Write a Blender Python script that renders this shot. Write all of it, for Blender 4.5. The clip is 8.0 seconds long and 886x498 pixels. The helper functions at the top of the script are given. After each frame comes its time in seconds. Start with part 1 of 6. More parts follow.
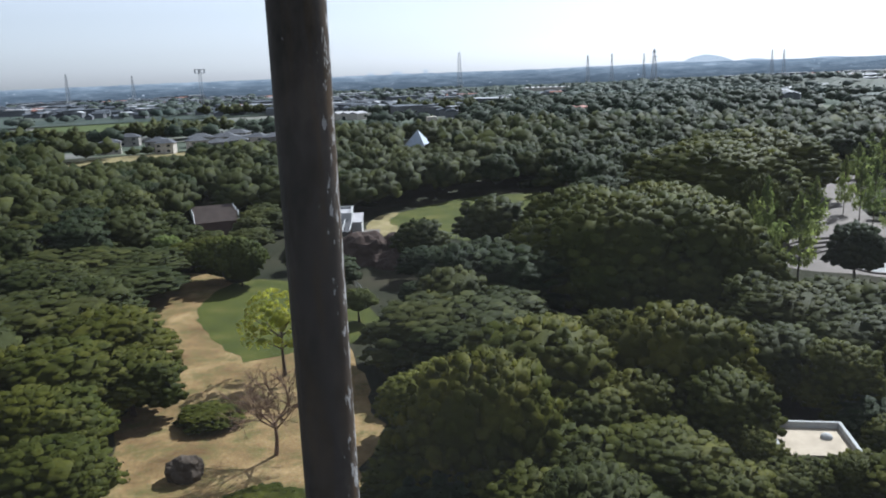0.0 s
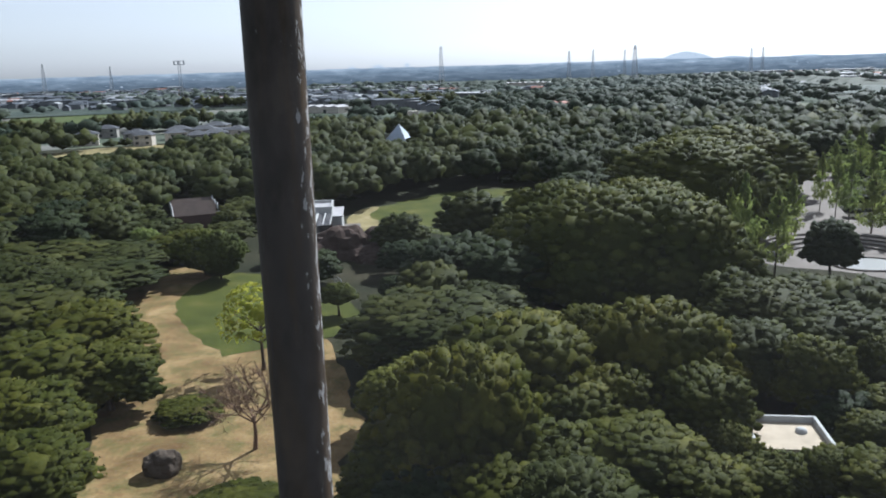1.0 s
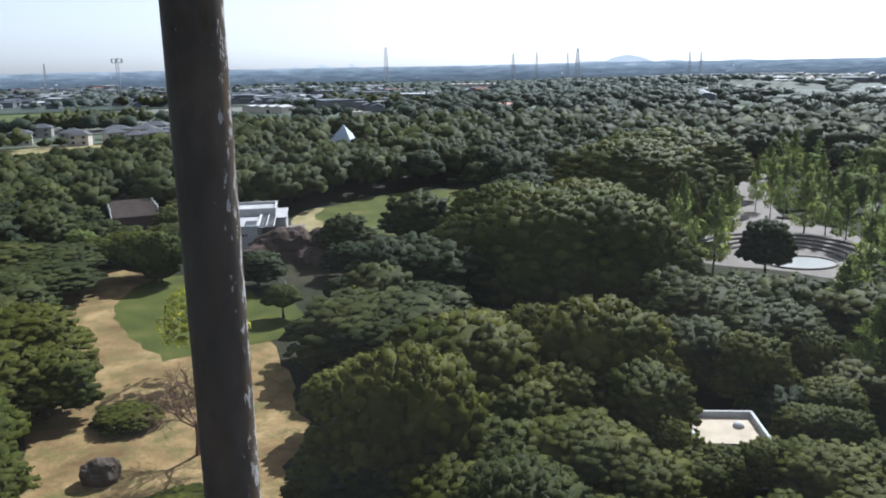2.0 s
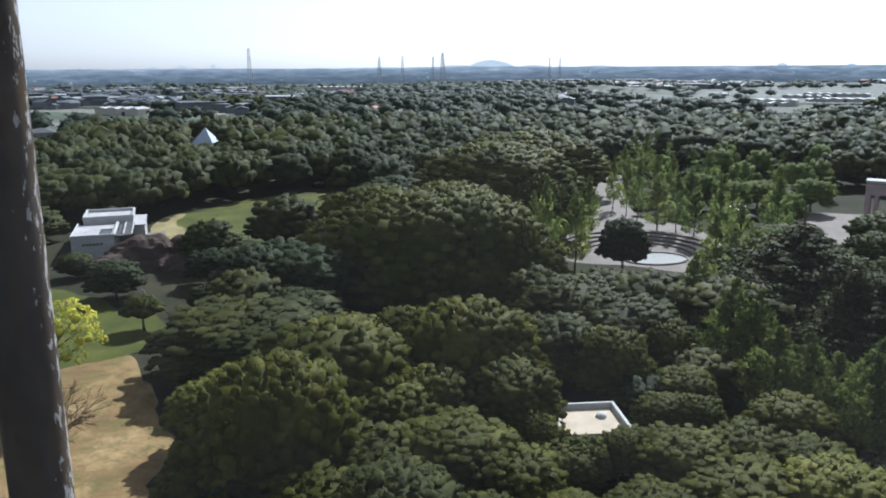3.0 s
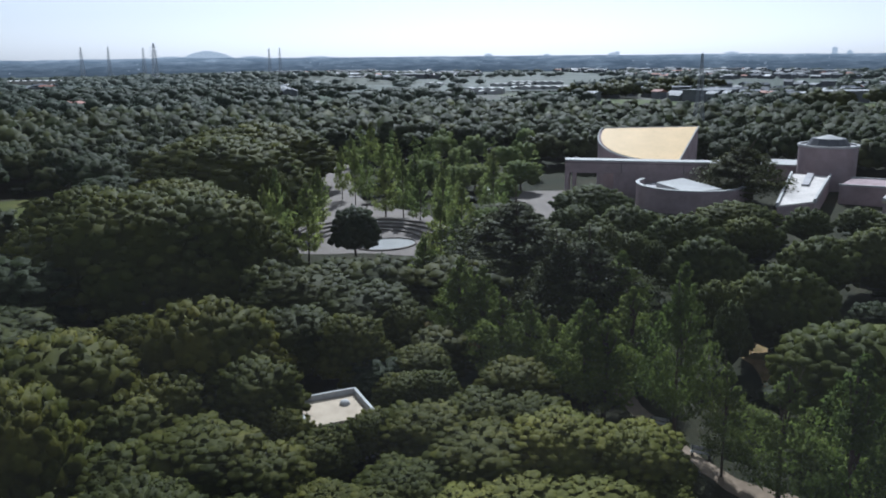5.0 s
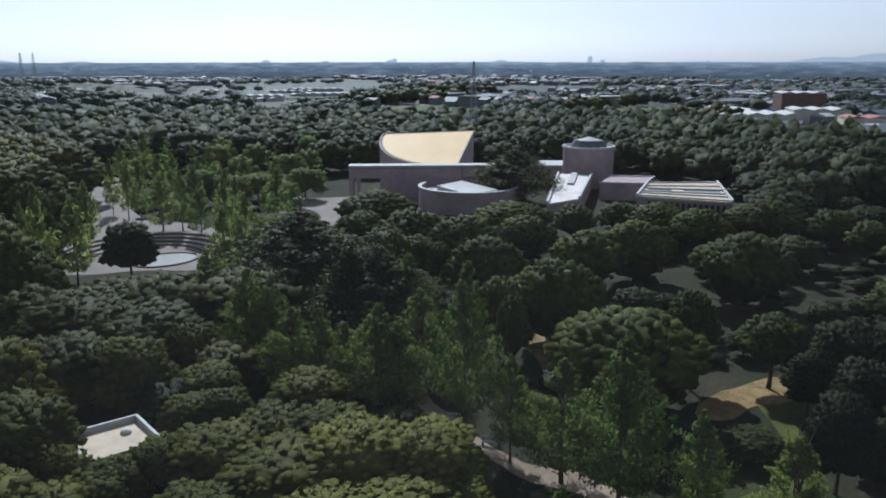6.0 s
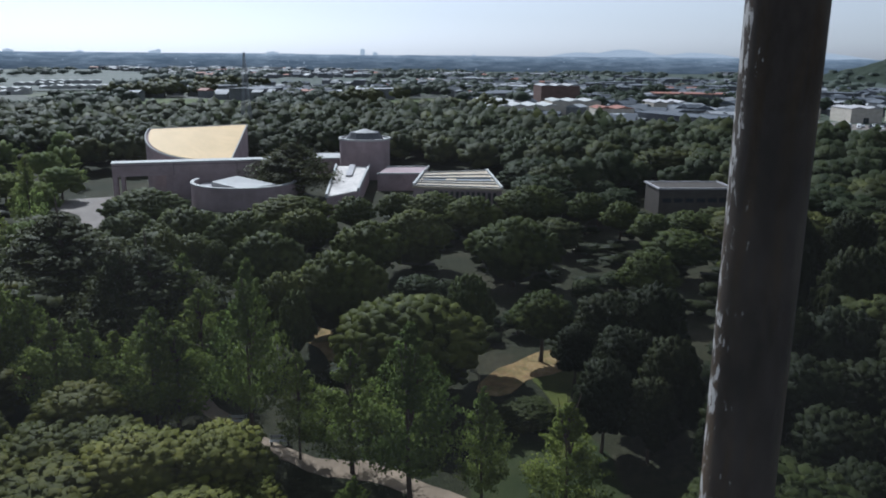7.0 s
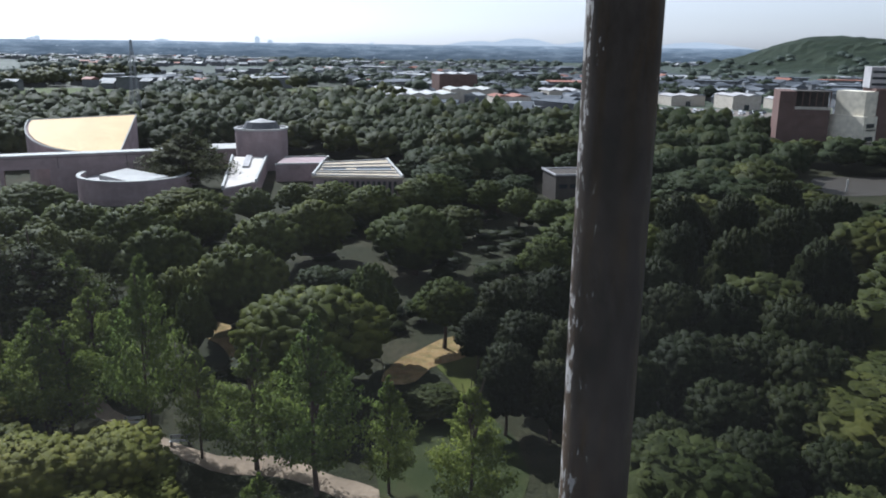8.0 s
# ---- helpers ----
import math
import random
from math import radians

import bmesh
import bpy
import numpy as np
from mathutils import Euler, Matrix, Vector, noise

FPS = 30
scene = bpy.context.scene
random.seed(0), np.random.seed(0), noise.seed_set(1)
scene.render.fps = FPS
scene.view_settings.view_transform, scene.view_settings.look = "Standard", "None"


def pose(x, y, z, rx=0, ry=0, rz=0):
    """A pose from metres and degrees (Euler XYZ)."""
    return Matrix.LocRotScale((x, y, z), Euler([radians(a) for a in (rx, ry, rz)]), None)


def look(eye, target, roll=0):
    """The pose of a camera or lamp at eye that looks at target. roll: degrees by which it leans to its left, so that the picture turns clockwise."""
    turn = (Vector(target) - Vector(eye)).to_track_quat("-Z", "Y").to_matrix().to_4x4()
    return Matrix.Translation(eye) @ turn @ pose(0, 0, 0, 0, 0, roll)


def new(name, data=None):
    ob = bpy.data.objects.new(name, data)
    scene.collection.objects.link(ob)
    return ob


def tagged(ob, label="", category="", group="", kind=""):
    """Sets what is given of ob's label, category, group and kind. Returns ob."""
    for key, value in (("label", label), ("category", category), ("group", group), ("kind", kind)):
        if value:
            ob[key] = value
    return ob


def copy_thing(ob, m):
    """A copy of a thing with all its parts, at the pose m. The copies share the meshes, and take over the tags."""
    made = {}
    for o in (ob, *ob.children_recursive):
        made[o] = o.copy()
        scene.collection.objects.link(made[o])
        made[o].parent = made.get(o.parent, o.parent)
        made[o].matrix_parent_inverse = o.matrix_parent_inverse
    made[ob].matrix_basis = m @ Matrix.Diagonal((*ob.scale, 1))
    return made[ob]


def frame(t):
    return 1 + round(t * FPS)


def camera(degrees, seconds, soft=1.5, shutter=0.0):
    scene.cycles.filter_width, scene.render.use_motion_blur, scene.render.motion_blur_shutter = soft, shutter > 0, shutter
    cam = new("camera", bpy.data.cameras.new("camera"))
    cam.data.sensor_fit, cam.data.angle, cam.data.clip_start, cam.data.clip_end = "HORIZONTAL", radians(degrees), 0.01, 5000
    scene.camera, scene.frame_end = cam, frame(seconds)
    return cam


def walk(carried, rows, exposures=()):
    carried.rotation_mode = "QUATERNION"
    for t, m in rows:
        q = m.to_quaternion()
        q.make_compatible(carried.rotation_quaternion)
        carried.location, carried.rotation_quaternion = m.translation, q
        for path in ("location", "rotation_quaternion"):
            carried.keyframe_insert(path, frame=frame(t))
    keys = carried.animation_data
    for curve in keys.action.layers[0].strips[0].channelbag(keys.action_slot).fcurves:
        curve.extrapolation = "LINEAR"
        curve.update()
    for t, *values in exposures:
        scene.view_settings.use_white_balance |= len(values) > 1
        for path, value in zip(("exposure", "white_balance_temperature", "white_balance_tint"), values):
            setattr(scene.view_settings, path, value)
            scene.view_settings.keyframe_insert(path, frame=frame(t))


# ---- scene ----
# ---------------------------------------------------------------- camera and its walk
cam = camera(57.35, 8.0, 1.9)
EYE, ARC = 35.0, 1.0
ROWS = [
    (0.0, 0.0, -12.36, 2.23), (0.5, -0.29, -12.71, 2.04), (1.0, -1.27, -12.79, 1.64), (1.2, -1.75, -12.8, 1.55),
    (2.3, -7.19, -12.75, 0.87), (2.5, -8.96, -12.66, 0.73), (3.0, -14.28, -12.71, 0.34), (3.5, -19.13, -12.78, 0.17),
    (4.0, -23.11, -12.97, 0.62), (4.2, -24.56, -12.96, 0.68), (5.3, -37.5, -13.49, 0.34), (5.5, -40.39, -13.38, 0.27),
    (6.0, -48.51, -13.05, 0.08), (6.5, -56.41, -13.2, -0.48), (7.0, -64.04, -13.51, -0.54), (7.5, -68.78, -13.89, -1.07),
    (8.0, -71.06, -14.21, -0.78),
]


def eye_pose(yaw, pitch, roll):
    a = radians(-yaw)
    return pose(ARC * math.sin(a), ARC * math.cos(a) - ARC, EYE, 90 + pitch, roll, yaw)


EXPOSURES = [(0.0, 0.82, 5480, 9), (2.5, 1.05, 5450, 9), (3.5, 0.61, 5380, 9), (4.0, 0.42, 5350, 9), (4.4, 0.41, 5320, 9), (5.5, 0.38, 5250, 9), (7.0, 0.33, 5300, 9), (8.0, 0.79, 5450, 10)]
walk(cam, [(t, eye_pose(y, p, r)) for t, y, p, r in ROWS], EXPOSURES)

# ---------------------------------------------------------------- world, sun
SUN_AZ, SUN_EL = 37.0, 41.0
world = bpy.data.worlds.new("sky")
scene.world = world
world.use_nodes = True
wn = world.node_tree
sky = wn.nodes.new("ShaderNodeTexSky")
sky.sky_type, sky.sun_disc = "NISHITA", False
sky.sun_elevation, sky.sun_rotation = radians(SUN_EL), radians(SUN_AZ)
sky.altitude, sky.air_density, sky.dust_density, sky.ozone_density = 50, 1.0, 1.0, 2.2
haze = wn.nodes.new("ShaderNodeHueSaturation")
haze.inputs["Saturation"].default_value = 0.2
wn.links.new(sky.outputs[0], haze.inputs["Color"])
wn.links.new(haze.outputs[0], wn.nodes["Background"].inputs[0])
wn.nodes["Background"].inputs[1].default_value = 0.075
sun = new("sun", bpy.data.lights.new("sun", "SUN"))
sun.data.energy, sun.data.angle, sun.data.color = 5.0, radians(0.6), (1.0, 0.95, 0.86)
sa, se = radians(SUN_AZ), radians(SUN_EL)
sun.matrix_world = look((0, 0, 0), (-math.sin(sa) * math.cos(se), -math.cos(sa) * math.cos(se), -math.sin(se)))


# ---------------------------------------------------------------- materials
class Mat:
    """A short way to build a node material."""

    def __init__(self, name, rough=0.8, metal=0.0):
        self.m = bpy.data.materials.new(name)
        self.m.use_nodes = True
        self.t = self.m.node_tree
        self.b = self.t.nodes["Principled BSDF"]
        self.b.inputs["Roughness"].default_value = rough
        self.b.inputs["Metallic"].default_value = metal
        self.b.inputs["Specular IOR Level"].default_value = 0.5 if rough < 0.55 else 0.08
        self.geo = self.node("ShaderNodeNewGeometry")

    def node(self, kind, **values):
        n = self.t.nodes.new(kind)
        for key, value in values.items():
            n.inputs[key].default_value = value
        return n

    def link(self, a, b):
        self.t.links.new(a, b)

    def noise(self, scale, detail=4, rough=0.6, stretch=None, where=None):
        n = self.node("ShaderNodeTexNoise", Scale=scale, Detail=detail, Roughness=rough)
        src = where or self.geo.outputs["Position"]
        if stretch:
            mp = self.node("ShaderNodeMapping", Scale=stretch)
            self.link(src, mp.inputs[0])
            src = mp.outputs[0]
        self.link(src, n.inputs["Vector"])
        return n.outputs["Fac"]

    def ramp(self, fac, stops):
        r = self.node("ShaderNodeValToRGB")
        els = r.color_ramp.elements
        while len(els) < len(stops):
            els.new(0.5)
        for e, (p, c) in zip(els, stops):
            e.position, e.color = p, (*c, 1) if len(c) == 3 else c
        self.link(fac, r.inputs[0])
        return r.outputs[0]

    def mix(self, fac, a, b, kind="MIX"):
        n = self.t.nodes.new("ShaderNodeMix")
        n.data_type, n.blend_type = "RGBA", kind
        for sock, value in ((n.inputs[0], fac), (n.inputs[6], a), (n.inputs[7], b)):
            if isinstance(value, bpy.types.NodeSocket):
                self.link(value, sock)
            elif isinstance(value, tuple):
                sock.default_value = (*value, 1)
            else:
                sock.default_value = value
        return n.outputs[2]

    def base(self, col):
        if isinstance(col, tuple):
            self.b.inputs["Base Color"].default_value = (*col, 1)
        else:
            self.link(col, self.b.inputs["Base Color"])
        return self

    def bump(self, fac, strength=0.3, distance=0.05):
        n = self.node("ShaderNodeBump", Strength=strength, Distance=distance)
        self.link(fac, n.inputs["Height"])
        self.link(n.outputs[0], self.b.inputs["Normal"])
        return self


def leaf_material(name, dark, light, tint, gloss=0.6, through_light=0.2, patch=0.11, grain=2.6, relief=0.35):
    m = Mat(name, gloss)
    m.b.inputs["Specular IOR Level"].default_value = 0.03
    leafwise = m.ramp(m.geo.outputs["Random Per Island"], [(0.0, tuple(0.55 * a + 0.45 * b for a, b in zip(dark, light))), (0.62, light), (1.0, tuple(0.7 * a + 0.3 * b for a, b in zip(tint, light)))])
    sprays = m.noise(grain, 3, 0.65)
    leafwise = m.mix(1.0, leafwise, m.ramp(sprays, [(0.32, (0.74, 0.75, 0.76)), (0.5, (1.0, 1.0, 0.98)), (0.7, (1.24, 1.22, 1.14))]), "MULTIPLY")
    patches = m.ramp(m.noise(patch, 2), [(0.3, (0.66, 0.74, 0.68)), (0.72, (1.15, 1.1, 0.98))])
    col = m.mix(1.0, leafwise, patches, "MULTIPLY")
    info = m.node("ShaderNodeObjectInfo")
    each = m.ramp(info.outputs["Random"], [(0.0, (0.8, 0.85, 0.78)), (0.5, (0.98, 1.0, 0.92)), (1.0, (1.14, 1.1, 0.88))])
    col = m.mix(1.0, col, each, "MULTIPLY")
    m.base(col).bump(sprays, relief, 0.5 / grain)
    tr = m.node("ShaderNodeBsdfTranslucent")
    m.link(col, tr.inputs[0])
    ms = m.node("ShaderNodeMixShader", Fac=through_light)
    m.link(m.b.outputs[0], ms.inputs[1])
    m.link(tr.outputs[0], ms.inputs[2])
    m.link(ms.outputs[0], m.t.nodes["Material Output"].inputs[0])
    return m.m


def plain(name, col, rough=0.7, metal=0.0, vary=0.25, scale=0.6, fine=9.0, relief=0.15):
    """One colour with large stains and fine grain."""
    m = Mat(name, rough, metal)
    lo, hi = tuple(c * (1 - vary) for c in col), tuple(min(1, c * (1 + vary * 0.6)) for c in col)
    big = m.ramp(m.noise(scale, 5), [(0.25, lo), (0.7, hi)])
    grain = m.noise(fine, 3)
    col = m.mix(0.35, big, m.mix(1.0, big, m.ramp(grain, [(0.3, (0.6, 0.6, 0.6)), (0.7, (1.3, 1.3, 1.3))]), "MULTIPLY"))
    m.base(col).bump(grain, relief, 0.02)
    return m.m


LEAF = leaf_material("evergreen_leaf", (0.024, 0.028, 0.006), (0.053, 0.056, 0.010), (0.091, 0.087, 0.020))
LEAF_WOOD = leaf_material("woodland_leaf", (0.011, 0.018, 0.009), (0.026, 0.034, 0.016), (0.040, 0.049, 0.027), grain=1.2, relief=0.9)
LEAF_GROVE = leaf_material("grove_leaf", (0.020, 0.026, 0.007), (0.047, 0.056, 0.014), (0.086, 0.096, 0.027))
LEAF_OLIVE = leaf_material("olive_leaf", (0.060, 0.060, 0.014), (0.115, 0.113, 0.027), (0.169, 0.154, 0.041))
LEAF_RIDGE = leaf_material("ridge_leaf", (0.027, 0.032, 0.009), (0.057, 0.062, 0.014), (0.092, 0.093, 0.024), through_light=0.15)
LEAF_DARK = leaf_material("dark_leaf", (0.018, 0.021, 0.008), (0.039, 0.044, 0.015), (0.068, 0.071, 0.026))
# the dark leaf taken near black, shade put into its colour
LEAF_DIMMED = leaf_material("deep_green_leaf", (0.005, 0.008, 0.003), (0.012, 0.015, 0.005), (0.020, 0.024, 0.009), through_light=0.1)
LEAF_FRESH = leaf_material("fresh_leaf", (0.102, 0.128, 0.041), (0.182, 0.220, 0.080), (0.246, 0.276, 0.121), through_light=0.62)
LEAF_REDWOOD = leaf_material("redwood_leaf", (0.061, 0.081, 0.022), (0.111, 0.140, 0.041), (0.162, 0.186, 0.062), through_light=0.55)
LEAF_GOLD = leaf_material("yellow_leaf", (0.288, 0.288, 0.040), (0.448, 0.424, 0.068), (0.560, 0.488, 0.096), through_light=0.62)
# far leaf colours shifted towards blue, haze put into the base colour
LEAF_DISTANT_HAZE = leaf_material("distant_leaf", (0.063, 0.077, 0.080), (0.095, 0.110, 0.113), (0.126, 0.141, 0.139), patch=0.012, grain=0.3)
LEAF_FAR_HAZE = leaf_material("far_leaf", (0.021, 0.030, 0.025), (0.036, 0.047, 0.037), (0.053, 0.064, 0.050), patch=0.03, grain=0.8)
BARK = plain("bark", (0.07, 0.052, 0.04), 0.95, scale=1.5, fine=12, relief=0.6)


def ground_material():
    m = Mat("park_ground", 0.95)
    a = m.ramp(m.noise(0.05, 6), [(0.35, (0.015, 0.018, 0.008)), (0.55, (0.026, 0.026, 0.013)), (0.74, (0.048, 0.04, 0.024))])
    b = m.ramp(m.noise(1.4, 5), [(0.3, (0.55, 0.55, 0.55)), (0.7, (1.35, 1.35, 1.35))])
    m.base(m.mix(1.0, a, b, "MULTIPLY")).bump(m.noise(2.5, 5), 0.6, 0.3)
    return m.m


def dirt_material():
    m = Mat("dry_earth", 0.95)
    a = m.ramp(m.noise(0.13, 6, 0.65), [(0.34, (0.1, 0.064, 0.028)), (0.5, (0.2, 0.137, 0.062)), (0.66, (0.285, 0.205, 0.1))])
    tufts = m.ramp(m.noise(0.35, 7, 0.7), [(0.46, (0, 0, 0)), (0.64, (1, 1, 1))])
    col = m.mix(tufts, a, (0.105, 0.095, 0.034))
    litter = m.ramp(m.noise(1.1, 6, 0.75), [(0.5, (0, 0, 0)), (0.7, (0.8, 0.8, 0.8))])
    col = m.mix(litter, col, (0.15, 0.085, 0.04))
    grain = m.noise(3.5, 6)
    col = m.mix(1.0, col, m.ramp(grain, [(0.3, (0.72, 0.72, 0.72)), (0.7, (1.2, 1.2, 1.2))]), "MULTIPLY")
    m.base(col).bump(grain, 0.5, 0.12)
    return m.m


def grass_material(name, a, b, dry):
    m = Mat(name, 0.9)
    col = m.ramp(m.noise(0.16, 5), [(0.32, a), (0.55, b), (0.75, dry)])
    grain = m.noise(4.0, 6, 0.7)
    col = m.mix(1.0, col, m.ramp(grain, [(0.3, (0.65, 0.65, 0.65)), (0.7, (1.25, 1.25, 1.25))]), "MULTIPLY")
    m.base(col).bump(grain, 0.7, 0.15)
    return m.m


GROUND = ground_material()
DIRT = dirt_material()
LAWN = grass_material("lawn_grass", (0.038, 0.048, 0.009), (0.061, 0.069, 0.012), (0.107, 0.098, 0.027))
# grass colour darkened in place of tree shade
LAWN_SHADE = grass_material("mossy_grass", (0.018, 0.026, 0.008), (0.028, 0.036, 0.011), (0.05, 0.045, 0.02))
FIELD = grass_material("field_grass", (0.045, 0.062, 0.022), (0.07, 0.09, 0.03), (0.11, 0.105, 0.05))
STRAW = grass_material("straw_field", (0.150, 0.128, 0.060), (0.225, 0.188, 0.090), (0.270, 0.225, 0.128))
SANDPATH = plain("trodden_sand_path", (0.2, 0.158, 0.115), 0.95, scale=0.25, fine=2.5, vary=0.45)
PAVING = plain("pale_paving", (0.165, 0.146, 0.13), 0.85, scale=0.2, fine=3)
WATER = plain("pool_water", (0.1, 0.105, 0.1), 0.3, vary=0.15)
POND_WATER = plain("brown_pond_water", (0.045, 0.04, 0.034), 0.56, vary=0.2)
PINK = plain("pink_render_wall", (0.3, 0.235, 0.24), 0.85, scale=0.35, fine=6)
WHITE = plain("white_painted_concrete", (0.37, 0.37, 0.36), 0.7, scale=0.5, fine=6, vary=0.15)
GREYROOF = plain("grey_roof_membrane", (0.34, 0.33, 0.335), 0.6, scale=0.3, fine=4)
SANDROOF = plain("sand_roof", (0.4, 0.34, 0.26), 0.9, scale=0.5, fine=6)
GOLD = plain("gold_metal_roof", (0.66, 0.48, 0.25), 0.6, 0.0, vary=0.1, scale=0.15, fine=2, relief=0.05)
BROWNBRICK = plain("brown_brick_wall", (0.13, 0.085, 0.075), 0.9, scale=0.3)
DARKWALL = plain("dark_wall", (0.065, 0.058, 0.052), 0.9)
GLASSDARK = plain("dark_window_glass", (0.03, 0.035, 0.04), 0.15, vary=0.1)
STEEL = plain("galvanised_steel", (0.3, 0.31, 0.33), 0.5, 0.6)
SLATE = plain("slate_roof_tile", (0.085, 0.088, 0.096), 0.6, scale=0.4)
REDROOF = plain("red_roof_tile", (0.25, 0.115, 0.085), 0.7)
CREAM = plain("cream_wall", (0.46, 0.42, 0.36), 0.85)
PALEDECK = plain("pale_roof_deck", (0.5, 0.47, 0.44), 0.8, scale=0.3, fine=3)
BLUEGLASS = plain("pale_blue_panel", (0.42, 0.48, 0.56), 0.35, vary=0.12)
ROCK = plain("dark_rock", (0.075, 0.06, 0.047), 0.9, scale=1.2, fine=5, relief=0.7)


# ---------------------------------------------------------------- mesh helpers
def empty(name, m=None):
    ob = new(name)
    if m is not None:
        ob.matrix_basis = m
    return ob


def part(name, bm, material, parent=None, label=""):
    """Links a bmesh as one mesh object, under parent if given."""
    me = bpy.data.meshes.new(name)
    bm.to_mesh(me)
    bm.free()
    me.materials.append(material)
    ob = new(name, me)
    if parent is not None:
        ob.parent = parent
    if label:
        tagged(ob, label)
    return ob


def raw_part(name, verts, faces, normals, material, parent=None, smooth=False):
    """The same from arrays of corners and triangles."""
    me = bpy.data.meshes.new(name)
    verts, faces = np.asarray(verts, dtype=np.float32), np.asarray(faces, dtype=np.int32)
    me.vertices.add(len(verts))
    me.vertices.foreach_set("co", verts.ravel())
    me.loops.add(faces.size)
    me.loops.foreach_set("vertex_index", faces.ravel())
    me.polygons.add(len(faces))
    me.polygons.foreach_set("loop_start", np.arange(0, faces.size, faces.shape[1], dtype=np.int32))
    me.polygons.foreach_set("loop_total", np.full(len(faces), faces.shape[1], dtype=np.int32))
    me.polygons.foreach_set("use_smooth", np.full(len(faces), smooth))
    me.update(calc_edges=True)
    if normals is not None:
        me.polygons.foreach_set("use_smooth", np.ones(len(faces), dtype=bool))
        me.normals_split_custom_set_from_vertices(normals.astype(np.float32))
    me.materials.append(material)
    ob = new(name, me)
    if parent is not None:
        ob.parent = parent
    return ob


def box(bm, x0, y0, z0, x1, y1, z1, bevel=0.0):
    made = bmesh.ops.create_cube(bm, size=1.0)["verts"]
    for v in made:
        v.co = Vector((x0 + (v.co.x + 0.5) * (x1 - x0), y0 + (v.co.y + 0.5) * (y1 - y0), z0 + (v.co.z + 0.5) * (z1 - z0)))
    if bevel:
        edges = list({e for v in made for e in v.link_edges})
        bmesh.ops.bevel(bm, geom=edges, offset=bevel, segments=1, affect="EDGES")
    return bm


def boxes(*rows, bevel=0.0):
    bm = bmesh.new()
    for r in rows:
        box(bm, *r, bevel=bevel)
    return bm


def prism(points, z0, z1, tops=None):
    """A slab over a plan outline; tops gives each corner its own upper height."""
    bm = bmesh.new()
    lo = [bm.verts.new((x, y, z0)) for x, y in points]
    hi = [bm.verts.new((x, y, tops[i] if tops else z1)) for i, (x, y) in enumerate(points)]
    n = len(points)
    for i in range(n):
        bm.faces.new((lo[i], lo[(i + 1) % n], hi[(i + 1) % n], hi[i]))
    bm.faces.new(hi)
    bm.faces.new(lo[::-1])
    bmesh.ops.triangulate(bm, faces=[f for f in bm.faces if len(f.verts) > 4])
    bmesh.ops.recalc_face_normals(bm, faces=bm.faces)
    return bm


def strip(points, width, z0, z1):
    """A wall of that width along a line in plan."""
    bm = bmesh.new()
    pts = [Vector(p) for p in points]
    rings = []
    for i, p in enumerate(pts):
        d = (pts[min(i + 1, len(pts) - 1)] - pts[max(i - 1, 0)]).normalized()
        n = Vector((-d.y, d.x)) * (width / 2)
        rings.append([bm.verts.new((*(p + n), z0)), bm.verts.new((*(p + n), z1)), bm.verts.new((*(p - n), z1)), bm.verts.new((*(p - n), z0))])
    for a, b in zip(rings, rings[1:]):
        for k in range(4):
            bm.faces.new((a[k], a[(k + 1) % 4], b[(k + 1) % 4], b[k]))
    bm.faces.new(rings[0])
    bm.faces.new(rings[-1][::-1])
    bmesh.ops.recalc_face_normals(bm, faces=bm.faces)
    return bm


def tube(bm, a, b, r0, r1, n=6):
    a, b = Vector(a), Vector(b)
    q = (b - a).to_track_quat("Z", "Y").to_matrix()
    ra = [bm.verts.new(a + q @ Vector((r0 * math.cos(2 * math.pi * k / n), r0 * math.sin(2 * math.pi * k / n), 0))) for k in range(n)]
    rb = [bm.verts.new(b + q @ Vector((r1 * math.cos(2 * math.pi * k / n), r1 * math.sin(2 * math.pi * k / n), 0))) for k in range(n)]
    for k in range(n):
        bm.faces.new((ra[k], ra[(k + 1) % n], rb[(k + 1) % n], rb[k]))
    bm.faces.new(rb)
    bm.faces.new(ra[::-1])


def disc(cx, cy, r, n=48, a0=0.0, a1=360.0):
    return [(cx + r * math.sin(radians(a0 + (a1 - a0) * k / n)), cy + r * math.cos(radians(a0 + (a1 - a0) * k / n))) for k in range(n + (a1 - a0 < 360))]


def rough_outline(points, step=2.0, wobble=0.7, seed=1):
    """A plan outline with an uneven edge."""
    out, n = [], len(points)
    for i in range(n):
        p0, p1, p2, p3 = (Vector(points[(i + k - 1) % n]) for k in range(4))
        m = max(2, int((p2 - p1).length / step))
        for k in range(m):
            t = k / m
            q = 0.5 * ((2 * p1) + (p2 - p0) * t + (2 * p0 - 5 * p1 + 4 * p2 - p3) * t * t + (3 * p1 - p0 - 3 * p2 + p3) * t ** 3)
            w = noise.noise_vector(Vector((q.x * 0.25, q.y * 0.25, seed * 7.3))) * wobble
            out.append((q.x + w.x, q.y + w.y))
    return out


def inside(poly, x, y):
    hit, n = False, len(poly)
    for i in range(n):
        (x0, y0), (x1, y1) = poly[i], poly[i - 1]
        if (y0 > y) != (y1 > y) and x < (x1 - x0) * (y - y0) / (y1 - y0) + x0:
            hit = not hit
    return hit


def sheet(name, points, z, material, label, category="ground", wobble=0.7, step=2.0, seed=1):
    bm = prism(rough_outline(points, step, wobble, seed), -0.05, z)
    return tagged(part(name, bm, material), label, category, kind="structure")


